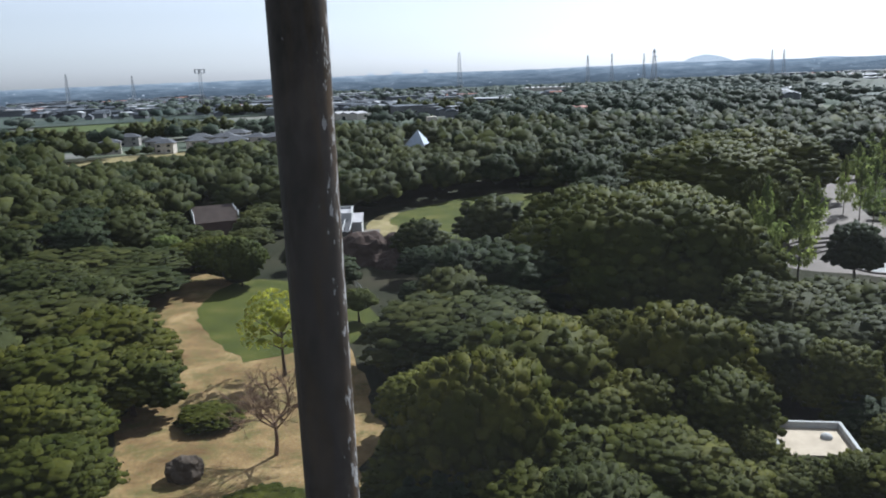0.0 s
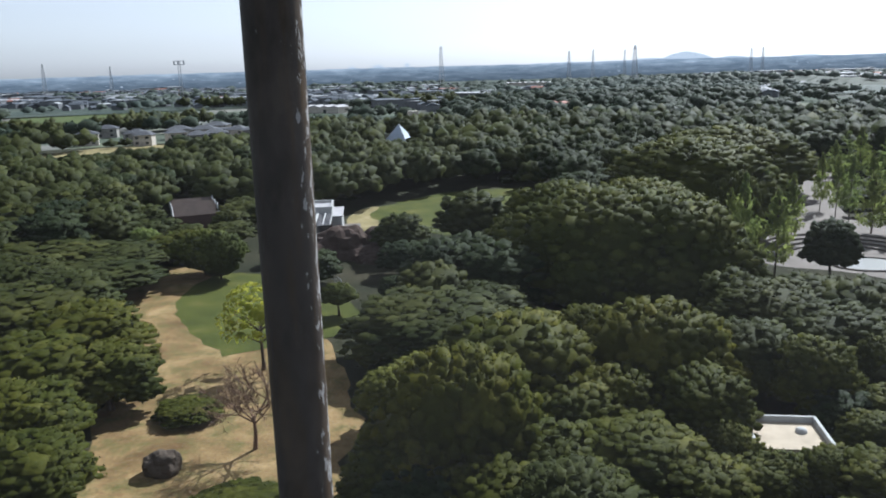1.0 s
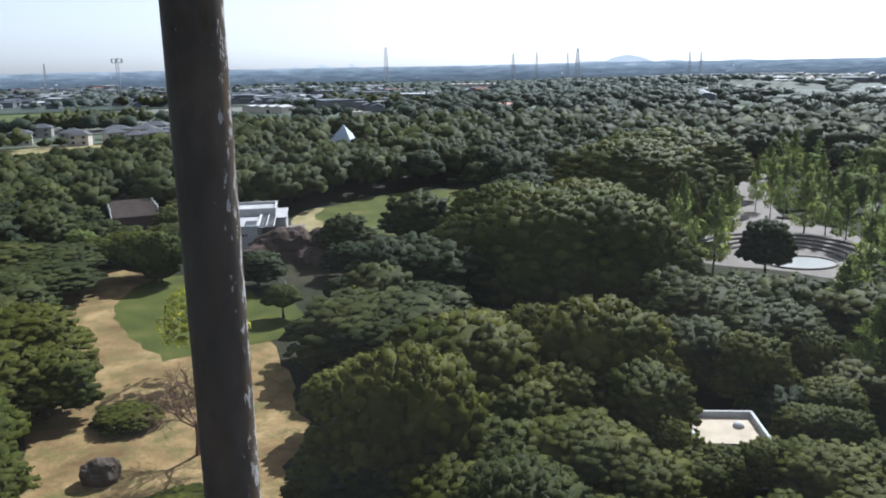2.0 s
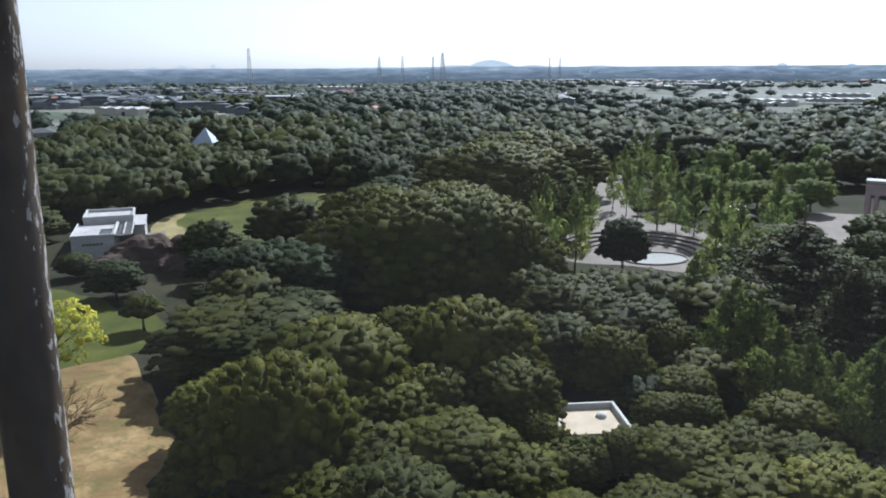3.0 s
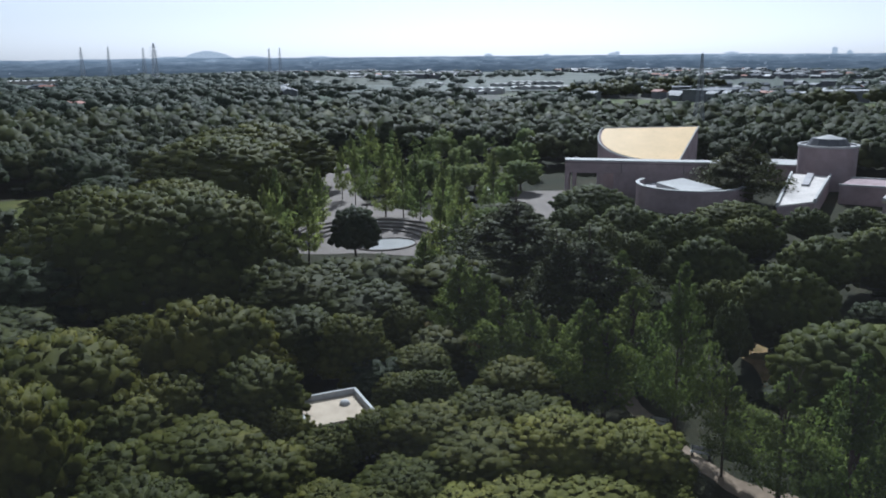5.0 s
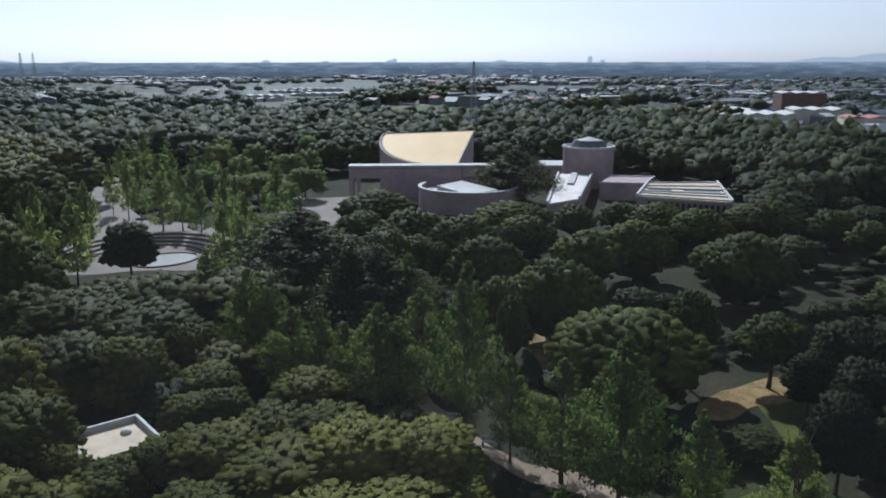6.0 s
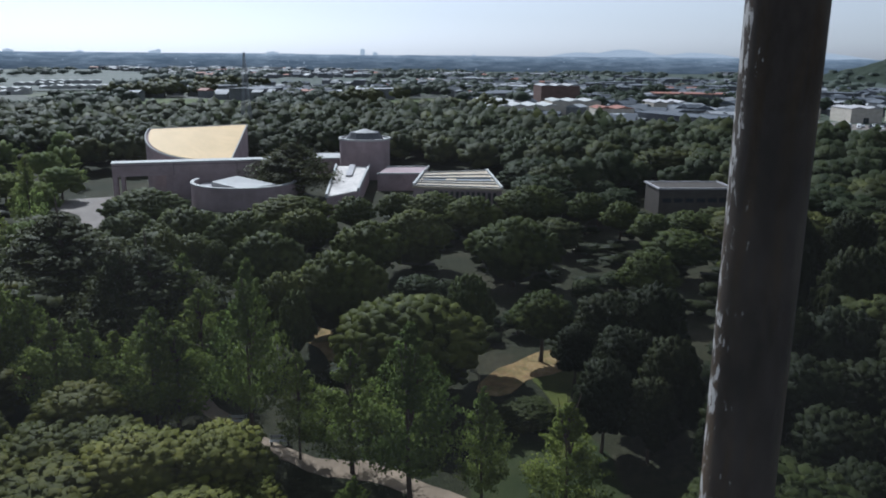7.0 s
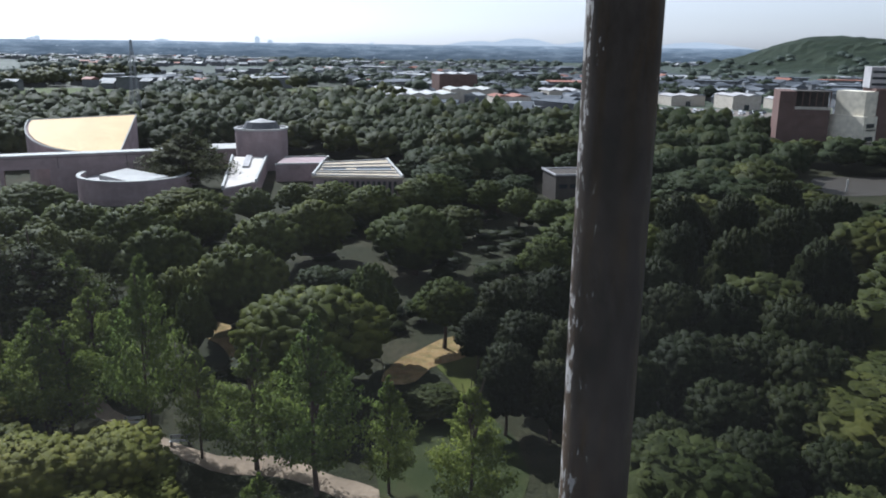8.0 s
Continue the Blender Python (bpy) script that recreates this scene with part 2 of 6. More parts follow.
# ---------------------------------------------------------------- the ground, the clearings
bm = bmesh.new()
rings = []
for r in (0.0, 30, 60, 120, 240, 480, 960, 1900, 3400, 4850):
    if r == 0:
        rings.append([bm.verts.new((0, 0, 0))])
    else:
        rings.append([bm.verts.new((r * math.sin(2 * math.pi * k / 64), r * math.cos(2 * math.pi * k / 64), 0)) for k in range(64)])
for k in range(64):
    bm.faces.new((rings[0][0], rings[1][(k + 1) % 64], rings[1][k]))
    for a, b in zip(rings[1:], rings[2:]):
        bm.faces.new((a[k], a[(k + 1) % 64], b[(k + 1) % 64], b[k]))
bmesh.ops.recalc_face_normals(bm, faces=bm.faces)
tagged(part("ground", bm, GROUND), "dark park soil with leaf litter and thin grass", "ground", kind="structure")

EARTH = [(-33.6, 60.0), (-34.0, 72.0), (-37.0, 86.0), (-38.0, 100.0), (-44.0, 116.0), (-57.0, 140.0), (-52.0, 146.0), (-42.0, 144.0),
         (-36.0, 128.0), (-27.0, 103.0), (-16.0, 104.0), (-12.0, 93.0), (-8.5, 80.0), (-8.0, 70.0), (-10.5, 58.0)]
LAWN_NEAR = [(-40.5, 124.0), (-36.0, 140.0), (-25.0, 134.0), (-15.0, 118.0), (-14.4, 121.6), (-9.7, 114.1), (-10.3, 107.5), (-13.7, 103.5), (-16.0, 102.0), (-22.0, 99.0), (-28.5, 99.5)]
LAWN_FAR = [(-3.1, 172.0), (-14.1, 192.0), (-10.0, 208.0), (5.8, 226.0), (15.5, 229.0), (29.0, 225.0), (19.0, 185.5), (8.0, 168.0)]
STRAW_STRIP = [(-18.0, 178.0), (-19.0, 196.0), (-13.0, 206.0), (-6.0, 190.0), (-8.0, 176.0)]
PLAZA = [(58.0, 138.0), (60.0, 132.0), (67.0, 128.0), (73.5, 121.0), (77.0, 121.0), (85.0, 134.0), (95.0, 148.0), (96.0, 158.0), (92.0, 172.0), (104.0, 205.0),
         (126.0, 250.0), (112.0, 244.0), (92.0, 205.0), (80.0, 172.0), (70.0, 152.0)]
PATH_MID = [(73.5, 121.0), (77.0, 121.0), (74.5, 110.0), (71.5, 96.0), (70.5, 82.0), (68.0, 80.0), (68.5, 92.0), (70.5, 105.0)]
PATH_LEFT = [(52.5, 92.0), (56.5, 90.0), (57.0, 84.0), (56.0, 76.0), (52.5, 76.0), (53.0, 84.0)]
PATH_FRONT = [(64.6, 63.8), (60.9, 55.6), (57.9, 48.6), (55.8, 42.9), (55.3, 38.1), (56.7, 33.2), (55.9, 28.4), (55.2, 23.4), (53.4, 20.2), (52.7, 24.2), (53.7, 31.4), (52.9, 35.3), (53.4, 39.6), (54.0, 44.2), (56.1, 50.0), (58.5, 55.5), (61.4, 61.5)]
PATH_INNER = [(85.0, 58.0), (82.0, 51.0), (75.0, 45.5), (72.0, 46.5), (77.0, 52.0), (81.0, 58.0)]
MOUND = [(81.7, 27.9), (88.1, 26.2), (86.8, 22.9), (77.3, 21.4), (70.8, 19.7), (64.7, 16.6), (64.9, 18.8), (70.6, 21.7), (76.6, 23.3)]
POND = [(222.0, -25.0), (238.0, -25.0), (250.0, -30.0), (256.0, -50.0), (240.0, -50.0), (226.0, -42.0), (220.0, -34.0)]
FORECOURT = [(128.0, 166.0), (142.0, 160.0), (158.0, 150.0), (152.0, 134.0), (140.0, 133.0), (128.0, 138.0), (115.0, 128.0), (110.0, 133.0), (122.0, 146.0)]
sheet("earth_clearing", EARTH, 0.03, DIRT, "dry sandy earth of the clearing with faint wheel tracks", wobble=1.5, seed=2)
sheet("near_lawn", LAWN_NEAR, 0.05, LAWN, "short green lawn beside the earth clearing", wobble=1.8, seed=3)
sheet("far_lawn", LAWN_FAR, 0.05, LAWN, "sunlit green lawn among the woods", wobble=1.6, seed=4)
sheet("dry_grass_strip", STRAW_STRIP, 0.04, STRAW, "strip of dry straw-coloured grass beside the pavilion", seed=5)
sheet("plaza_paving", PLAZA, 0.04, PAVING, "pale paved avenue and plaza", "paving", 0.2, seed=6)
for k, p in enumerate((PATH_MID, PATH_LEFT, PATH_FRONT, PATH_INNER)):
    sheet("footpath", p, 0.04, PAVING if k == 0 else SANDPATH if k == 2 else DIRT, "sandy footpath under the trees", "path", 0.5, 1.5, seed=8 + k)
# lawn colour cut to the sunlit streak, so the outline paints the light
sheet("grass_mound", MOUND, 0.05, LAWN, "patch of grass lit between tree shadows", seed=12)
sheet("sandy_patch", [(74.9, 31.2), (80.0, 32.0), (84.2, 30.9), (89.4, 29.2), (92.4, 26.1), (90.7, 23.1), (85.3, 24.6), (81.5, 26.8), (78.3, 27.6), (75.2, 28.7)], 0.06, DIRT, "bare sandy patch beside the grass", seed=14)
# dark sheet laid where tree shade falls on the grass
sheet("shaded_grass", [(65.1, 27.2), (73.7, 26.5), (72.9, 21.3), (68.6, 15.6), (60.5, 11.5), (53.8, 13.0), (51.0, 20.1)], 0.045, LAWN_SHADE, "rough dark grass under the trees", seed=15)
sheet("forecourt", FORECOURT, 0.05, PAVING, "pale paved forecourt of the museum", "paving", 0.2, seed=13)


# ---------------------------------------------------------------- trees
def unit(v):
    return v / np.maximum(np.linalg.norm(v, axis=1, keepdims=True), 1e-9)


def leaf_triangles(rng, centres, normals, size, slim=0.8):
    """One small triangle a leaf spray, about the normal given."""
    n = len(centres)
    nn = unit(normals)
    u = unit(np.cross(nn, unit(rng.normal(size=(n, 3)))))
    v = np.cross(nn, u)
    s = size * rng.uniform(0.65, 1.35, (n, 1))
    verts = np.stack([centres + u * s, centres - u * s * 0.6 + v * s * slim, centres - u * s * 0.6 - v * s * slim], axis=1).reshape(-1, 3)
    return verts, np.arange(3 * n).reshape(-1, 3)


def soft_normals(n):
    return np.repeat(unit(n), 3, axis=0)


def ball(subdiv):
    bm = bmesh.new()
    bmesh.ops.create_icosphere(bm, subdivisions=subdiv, radius=1.0)
    v = np.array([x.co[:] for x in bm.verts])
    f = np.array([[x.index for x in q.verts] for q in bm.faces])
    bm.free()
    return v, f


BALL = {k: ball(k) for k in (1, 2)}


def join(pieces):
    vs, fs, ns, n = [], [], [], 0
    for v, f, *rest in pieces:
        vs.append(v)
        fs.append(f + n)
        ns += rest
        n += len(v)
    return (np.concatenate(vs), np.concatenate(fs), *([np.concatenate(ns)] if ns else []))


def lobed_crown(seed, lobes, clumps, leaves, leaf, clump_r, core=1, core_size=0.8, low=-0.35, hang=0.0, florets=False, smooth=1.15):
    """A crown of round clumps that cover some lobes (x, y, z, r, flatness), round a core that closes it."""
    rng = np.random.default_rng(seed)
    lobes = np.array(lobes, dtype=float)
    pieces = []
    for x, y, z, r, fl in lobes:
        v, f = BALL[2 if core > 1 or (core and r > 0.5 * lobes[:, 3].max()) else 1]
        w = v * (1 + 0.12 * rng.normal(size=(len(v), 1)))
        pieces.append((w * np.array([r, r, r * fl]) * core_size + np.array([x, y, z]), f, unit(unit(v) + smooth * unit(v * r + np.array([x, y, z]) - np.array([0, 0, 0.45 * (lobes[:, 2] + lobes[:, 3] * lobes[:, 4]).max()])))))
    area = lobes[:, 3] ** 2
    pick = rng.choice(len(lobes), clumps * 7, p=area / area.sum())
    d = unit(rng.normal(size=(clumps * 7, 3)))
    keep = d[:, 2] > low
    d, pick = d[keep], pick[keep]
    c, r, fl = lobes[pick, :3], lobes[pick, 3:4], lobes[pick, 4:5]
    p = c + d * np.concatenate([r, r, r * fl], axis=1) * rng.uniform(0.86, 1.04, (len(d), 1))
    free = np.ones(len(p), dtype=bool)
    for k, (x, y, z, rr, ff) in enumerate(lobes):
        q = (p - np.array([x, y, z])) / np.array([rr, rr, rr * ff])
        free &= (pick == k) | (np.linalg.norm(q, axis=1) > 0.88)
    p, d = p[free], d[free]
    kept, gap = [], 0.78 * math.sqrt(area.sum() * 5.6 / clumps)
    for k in range(len(p)):
        if not kept or np.linalg.norm(p[kept] - p[k], axis=1).min() > gap * (1 if len(kept) < 0.75 * clumps else 0.8):
            kept.append(k)
        if len(kept) == clumps:
            break
    p, d = p[kept], d[kept]
    m = len(p)
    size = rng.uniform(0.54 * gap, 0.9 * gap, (m, 1)) if florets else rng.uniform(*clump_r, (m, 1))
    whole = unit(p - np.array([0, 0, 0.45 * (lobes[:, 2] + lobes[:, 3] * lobes[:, 4]).max()]))
    if florets:
        v, f = BALL[1]
        body = (p[:, None, :] + v[None] * (size * 0.92)[:, None, :] * rng.uniform(0.62, 1.15, (m, len(v), 1)) * np.array([1, 1, 0.85])).reshape(-1, 3)
        pieces.append((body, (f[None] + (np.arange(m) * len(v))[:, None, None]).reshape(-1, 3), unit(np.tile(unit(v), (m, 1)) + 0.25 * np.repeat(d, len(v), axis=0) + smooth * np.repeat(whole, len(v), axis=0))))
    rc = np.repeat(size, leaves, axis=0)
    e = unit(np.repeat(d, leaves, axis=0) * 0.75 + np.array([0, 0, 0.35 - hang]) + unit(rng.normal(size=(m * leaves, 3))))
    centres = np.repeat(p, leaves, axis=0) + e * rc * rng.uniform(0.78, 1.05, (m * leaves, 1)) * np.array([1, 1, 0.85])
    pieces.append((*leaf_triangles(rng, centres, e + 0.4 * rng.normal(size=(m * leaves, 3)), leaf), soft_normals(e + 0.25 * np.repeat(d, leaves, axis=0) + smooth * np.repeat(whole, leaves, axis=0) + 0.25 * rng.normal(size=(m * leaves, 3)))))
    return join(pieces)


def dome_lobes(seed, R=5.0, top=10.0, n=8, squash=0.8, base=0.5):
    """One round dome with bulges about its side and top."""
    rng = np.random.default_rng(seed)
    lobes = [(0, 0, top - R * 0.82 * squash - 0.12, R * 0.82, squash)]
    for k in range(n):
        a = 2 * math.pi * (k + rng.uniform(-0.3, 0.3)) / n
        r = R * rng.uniform(0.3, 0.42)
        d = R * 0.99 - r
        lobes.append((d * math.cos(a), d * math.sin(a), top * rng.uniform(base - 0.06, base + 0.14), r, squash * rng.uniform(0.9, 1.1)))
    for k in range(5):
        a, r = 2 * math.pi * (k + rng.uniform(-0.3, 0.3)) / 5, R * rng.uniform(0.26, 0.36)
        d = R * rng.uniform(0.35, 0.55)
        lobes.append((d * math.cos(a), d * math.sin(a), top - 0.34 * d * squash - r * squash * 0.9, r, squash))
    return lobes


def umbrella_lobes(seed, R=5.0, top=10.0, n=8):
    """A broad cushion with bulges round its rim and a flat underside."""
    rng = np.random.default_rng(seed)
    lobes = [(0, 0, top - R * 0.74 - 0.1, R * 0.8, 0.92)]
    for k in range(n):
        a = 2 * math.pi * (k + rng.uniform(-0.3, 0.3)) / n
        r = R * rng.uniform(0.28, 0.4)
        d = R - r
        lobes.append((d * math.cos(a), d * math.sin(a), top - 4.1 - rng.uniform(-0.4, 0.7), r, rng.uniform(0.75, 0.9)))
    for k in range(4):
        a, r = rng.uniform(0, 6.28), R * rng.uniform(0.25, 0.34)
        lobes.append((0.45 * R * math.cos(a), 0.45 * R * math.sin(a), top - 1.3 - r * 0.6, r, 0.75))
    return lobes


def cone_crown(seed, branches, leaves, leaf, R=2.0, top=10.0, foot=1.6):
    """A slim feathery cone: sprays along short rising branches of uneven length."""
    rng = np.random.default_rng(seed)
    t = (rng.uniform(0, 1, (branches, 1)) ** 1.15) * 0.97
    a = rng.uniform(0, 2 * math.pi, (branches, 1))
    prof = np.minimum(1.0, 0.62 + t * 1.6) * (1 - t) ** 1.05 * 1.42 + 0.04
    reach = R * prof * rng.uniform(0.78, 1.06, (branches, 1)) * (1 + 0.1 * np.sin(2 * a + 7 * t + seed))
    out = np.concatenate([np.cos(a), np.sin(a), 0.3 + 0.5 * t], axis=1)
    base = np.concatenate([0 * t, 0 * t, foot + t * (top - foot)], axis=1)
    s = np.sqrt(rng.uniform(0.06, 1.0, (branches * leaves, 1)))
    rr, oo = np.repeat(reach, leaves, axis=0), np.repeat(out, leaves, axis=0)
    wide = (0.12 + 0.3 * s * (1.15 - s)) * (0.5 + 0.35 * rr) * (1 - 0.65 * np.repeat(t, leaves, axis=0))
    jit = rng.normal(size=(branches * leaves, 3)) * wide * np.array([1, 1, 0.55])
    centres = np.repeat(base, leaves, axis=0) + oo * rr * s + jit
    e = unit(unit(jit + 1e-6) + oo * 0.7 + np.array([0, 0, 0.4]))
    return join([(*leaf_triangles(rng, centres, e + 0.6 * rng.normal(size=centres.shape), leaf, 0.55), soft_normals(e + 0.5 * oo + np.array([0, 0, 0.5]) + 0.3 * rng.normal(size=centres.shape)))])


def trunk_bmesh(rng, height, r, limbs, spread, fork=0.45):
    bm = bmesh.new()
    last = Vector((0, 0, -0.1))
    steps = 4
    joints = [(last, r * 1.25)]
    for k in range(1, steps + 1):
        last = Vector((last.x + rng.uniform(-0.12, 0.12), last.y + rng.uniform(-0.12, 0.12), height * k / steps))
        joints.append((last, r * (1 - 0.6 * k / steps)))
    for (a, ra), (b, rb) in zip(joints, joints[1:]):
        tube(bm, a, b, ra, rb, 7)
    for k in range(limbs):
        ang = 2 * math.pi * (k + rng.uniform(-0.3, 0.3)) / limbs
        z = height * rng.uniform(fork, 0.9)
        mid = Vector((math.cos(ang) * spread * 0.45, math.sin(ang) * spread * 0.45, z + height * 0.16))
        end = Vector((math.cos(ang) * spread, math.sin(ang) * spread, z + height * 0.36))
        tube(bm, (0, 0, z), mid, r * 0.5, r * 0.32, 5)
        tube(bm, mid, end, r * 0.32, r * 0.12, 5)
    return bm


def make_tree(name, crown, leaf_mat, trunk_h, trunk_r, limbs, spread, seed, label, category="tree"):
    root = empty(name)
    part("trunk", trunk_bmesh(random.Random(seed), trunk_h, trunk_r, limbs, spread), BARK, root)
    raw_part("crown", *crown, leaf_mat, root)
    return tagged(root, label, category)


def dome_set(leaf_mat, name, label, near, seeds, squash=0.8, n=7, base=0.5):
    out = []
    for s in seeds:
        lobes = dome_lobes(s, n=n, squash=1.2 * squash, base=base - 0.1)
        crown = lobed_crown(s, lobes, 380, 6, 0.14, (0.34, 0.6), 2, 0.8, florets=True) if near else lobed_crown(s, lobes, 170, 3, 0.22, (0.42, 0.76), 1, 0.84, florets=True)
        out.append(make_tree(name, crown, leaf_mat, 5.2, 0.28, 5, 2.2, s, label))
    return out


def fine_set(leaf_mat, name, label, seeds, R=5.0, squash=0.8, base=0.5):
    """Crowns of many small sprays, for the trees below the lookout."""
    out = []
    for s in seeds:
        lobes = dome_lobes(s, R=R, n=9, squash=1.2 * squash if R < 6 else squash, base=base - 0.1)
        crown = lobed_crown(s, lobes, round(R * 118), 10, 0.11, (0.3, 0.52), 2, 0.83, florets=True)
        out.append(make_tree(name, crown, leaf_mat, 5.2, 0.3, 5, R * 0.44, s, label))
    return out


def big_set(leaf_mat, name, label, seeds, tufts=640):
    """Broad crowns of eight metres' radius."""
    out = []
    for s in seeds:
        crown = lobed_crown(s, dome_lobes(s, R=8.0, n=9, squash=0.9, base=0.34), tufts, 6, 0.16, (0.42, 0.74), 2, 0.82, florets=True)
        out.append(make_tree(name, crown, leaf_mat, 5.2, 0.35, 6, 3.4, s, label))
    return out


def umbrella_set(leaf_mat, name, label, near, seeds, R=5.0):
    out = []
    for s in seeds:
        lobes = umbrella_lobes(s, R, 10.0, 8 if R < 6 else 11)
        if R > 6:
            out.append(make_tree(name, lobed_crown(s, lobes, 430, 4, 0.16, (0.42, 0.72), 2, 0.8, -0.3, florets=True), leaf_mat, 6.0, 0.3, 7, 4.2, s, label))
            continue
        crown = lobed_crown(s, lobes, 380, 6, 0.13, (0.32, 0.56), 2, 0.8, -0.3, florets=True) if near else lobed_crown(s, lobes, 210, 3, 0.2, (0.36, 0.62), 1, 0.84, -0.3, florets=True)
        out.append(make_tree(name, crown, leaf_mat, 7.0, 0.3, 6, 3.2, s, label))
    return out


def cone_set(leaf_mat, name, label, near, seeds, R=3.2, dense=1.0):
    return [make_tree(name, cone_crown(s, round(dense * R * (56 if near else 32)), 50 if near else 24, 0.15 if near else 0.28, R), leaf_mat, 9.0, 0.17, 7, 0.9, s, label) for s in seeds]


KINDS = {
    "dome_fine": fine_set(LEAF, "broadleaf_tree", "evergreen broadleaf tree with a dense rounded crown", (1, 2)),
    "big_fine": fine_set(LEAF, "broadleaf_tree", "broad evergreen tree with a wide billowing crown", (3,), 8.0, 0.8, 0.42),
    "dark_fine": fine_set(LEAF_DARK, "broadleaf_tree", "dark evergreen tree with a heavy shaded crown", (4, 5), 5.0, 0.95),
    "fresh_fine": fine_set(LEAF_FRESH, "broadleaf_tree", "light green leafy tree with a loose crown", (6, 7)),
    "dome": dome_set(LEAF, "broadleaf_tree", "evergreen broadleaf tree with a dense rounded crown", True, (11, 12, 13, 14)),
    "big": big_set(LEAF, "broadleaf_tree", "broad evergreen tree with a wide billowing crown", (18, 19, 20)),
    "ridge": big_set(LEAF_RIDGE, "broadleaf_tree", "tall broad evergreen tree in a closed canopy", (25, 26, 27), 860),
    "olive": dome_set(LEAF_OLIVE, "broadleaf_tree", "yellowish green broadleaf tree with a rounded crown", True, (28, 29)),
    "dome_mid": dome_set(LEAF_WOOD, "broadleaf_tree", "evergreen broadleaf tree with a dense rounded crown", False, (15, 16, 17)),
    "dark": dome_set(LEAF_DARK, "broadleaf_tree", "dark evergreen tree with a heavy shaded crown", True, (21, 22), 0.95),
    "deep": dome_set(LEAF_DIMMED, "broadleaf_tree", "deep green evergreen tree with a broad crown", True, (81, 82)),
    "dark_mid": dome_set(LEAF_DARK, "broadleaf_tree", "dark evergreen tree with a heavy shaded crown", False, (23, 24), 0.95),
    "fresh": dome_set(LEAF_FRESH, "broadleaf_tree", "light green leafy tree with a loose crown", True, (31, 32)),
    "fresh_mid": dome_set(LEAF_FRESH, "broadleaf_tree", "light green leafy tree with a loose crown", False, (33,)),
    "umbrella": umbrella_set(LEAF_GROVE, "umbrella_tree", "spreading tree with a flat layered crown on bare limbs", True, (41, 42, 43)),
    "umbrella_wide": umbrella_set(LEAF_GROVE, "umbrella_tree", "broad tree with a domed layered crown on bare limbs", True, (46, 47, 48), 7.0),
    "deep_wide": big_set(LEAF_DIMMED, "broadleaf_tree", "deep green evergreen tree with a broad crown", (83, 84)),
    "umbrella_mid": umbrella_set(LEAF_GROVE, "umbrella_tree", "spreading tree with a flat layered crown on bare limbs", False, (44, 45)),
    "cone": cone_set(LEAF_REDWOOD, "redwood_tree", "slim light green feathery dawn redwood", True, (51, 52, 53)),
    "cone_mid": cone_set(LEAF_FRESH, "redwood_tree", "slim light green feathery dawn redwood", False, (54, 55)),
    "conifer": cone_set(LEAF_DARK, "conifer_tree", "dark conifer with a broad pointed crown", True, (61, 62), 3.6, 1.7),
    "gold": [make_tree("golden_tree", lobed_crown(71, dome_lobes(71, n=9, squash=0.75), 260, 26, 0.17, (0.4, 0.75), 2, 0.3, low=-0.1), LEAF_GOLD, 6.4, 0.24, 9, 3.6, 71, "yellow-leaved tree with an open crown on a dark trunk")],
    "shrub": dome_set(LEAF, "shrub", "low dense green shrub", True, (91,), 0.9, 7, 0.4),
}
GROUPS = {"ridge": "broadleaf trees of the park", "olive": "broadleaf trees of the park", "big": "broadleaf trees of the park", "dome": "broadleaf trees of the park", "dark": "dark evergreen trees", "deep": "dark evergreen trees", "fresh": "light green trees", "umbrella": "umbrella trees before the museum",
          "cone": "dawn redwoods along the paths", "conifer": "dark conifers", "shrub": "shrubs"}
planted, used = [], set()


def plant(kind, x, y, h, r, turn=None, cone_r=None):
    """A tree of that kind, height and crown radius."""
    k = len(planted)
    if math.hypot(x, y) < 56 and kind + "_fine" in KINDS:
        kind += "_fine"
    originals = KINDS[kind]
    ob = originals[k % len(originals)]
    unit_r = {"cone": 3.2, "cone_mid": 3.2, "conifer": 3.6, "big": 8.0, "big_fine": 8.0, "ridge": 8.0, "deep_wide": 8.0, "umbrella_wide": 7.0}.get(kind, 5.0)
    rz = random.Random(k * 7 + 3).uniform(0, 360) if turn is None else turn
    m = Matrix.Translation((x, y, 0)) @ pose(0, 0, 0, 0, 0, rz) @ Matrix.Diagonal((r / unit_r, r / unit_r, h / 10.0, 1))
    if ob.name in used:
        ob = copy_thing(ob, m)
    else:
        used.add(ob.name)
        ob.matrix_basis = m
    g = GROUPS.get(kind.replace("_mid", "").replace("_wide", "").replace("_fine", ""))
    if g:
        tagged(ob, group=g)
    planted.append((x, y, h, r))
    return ob


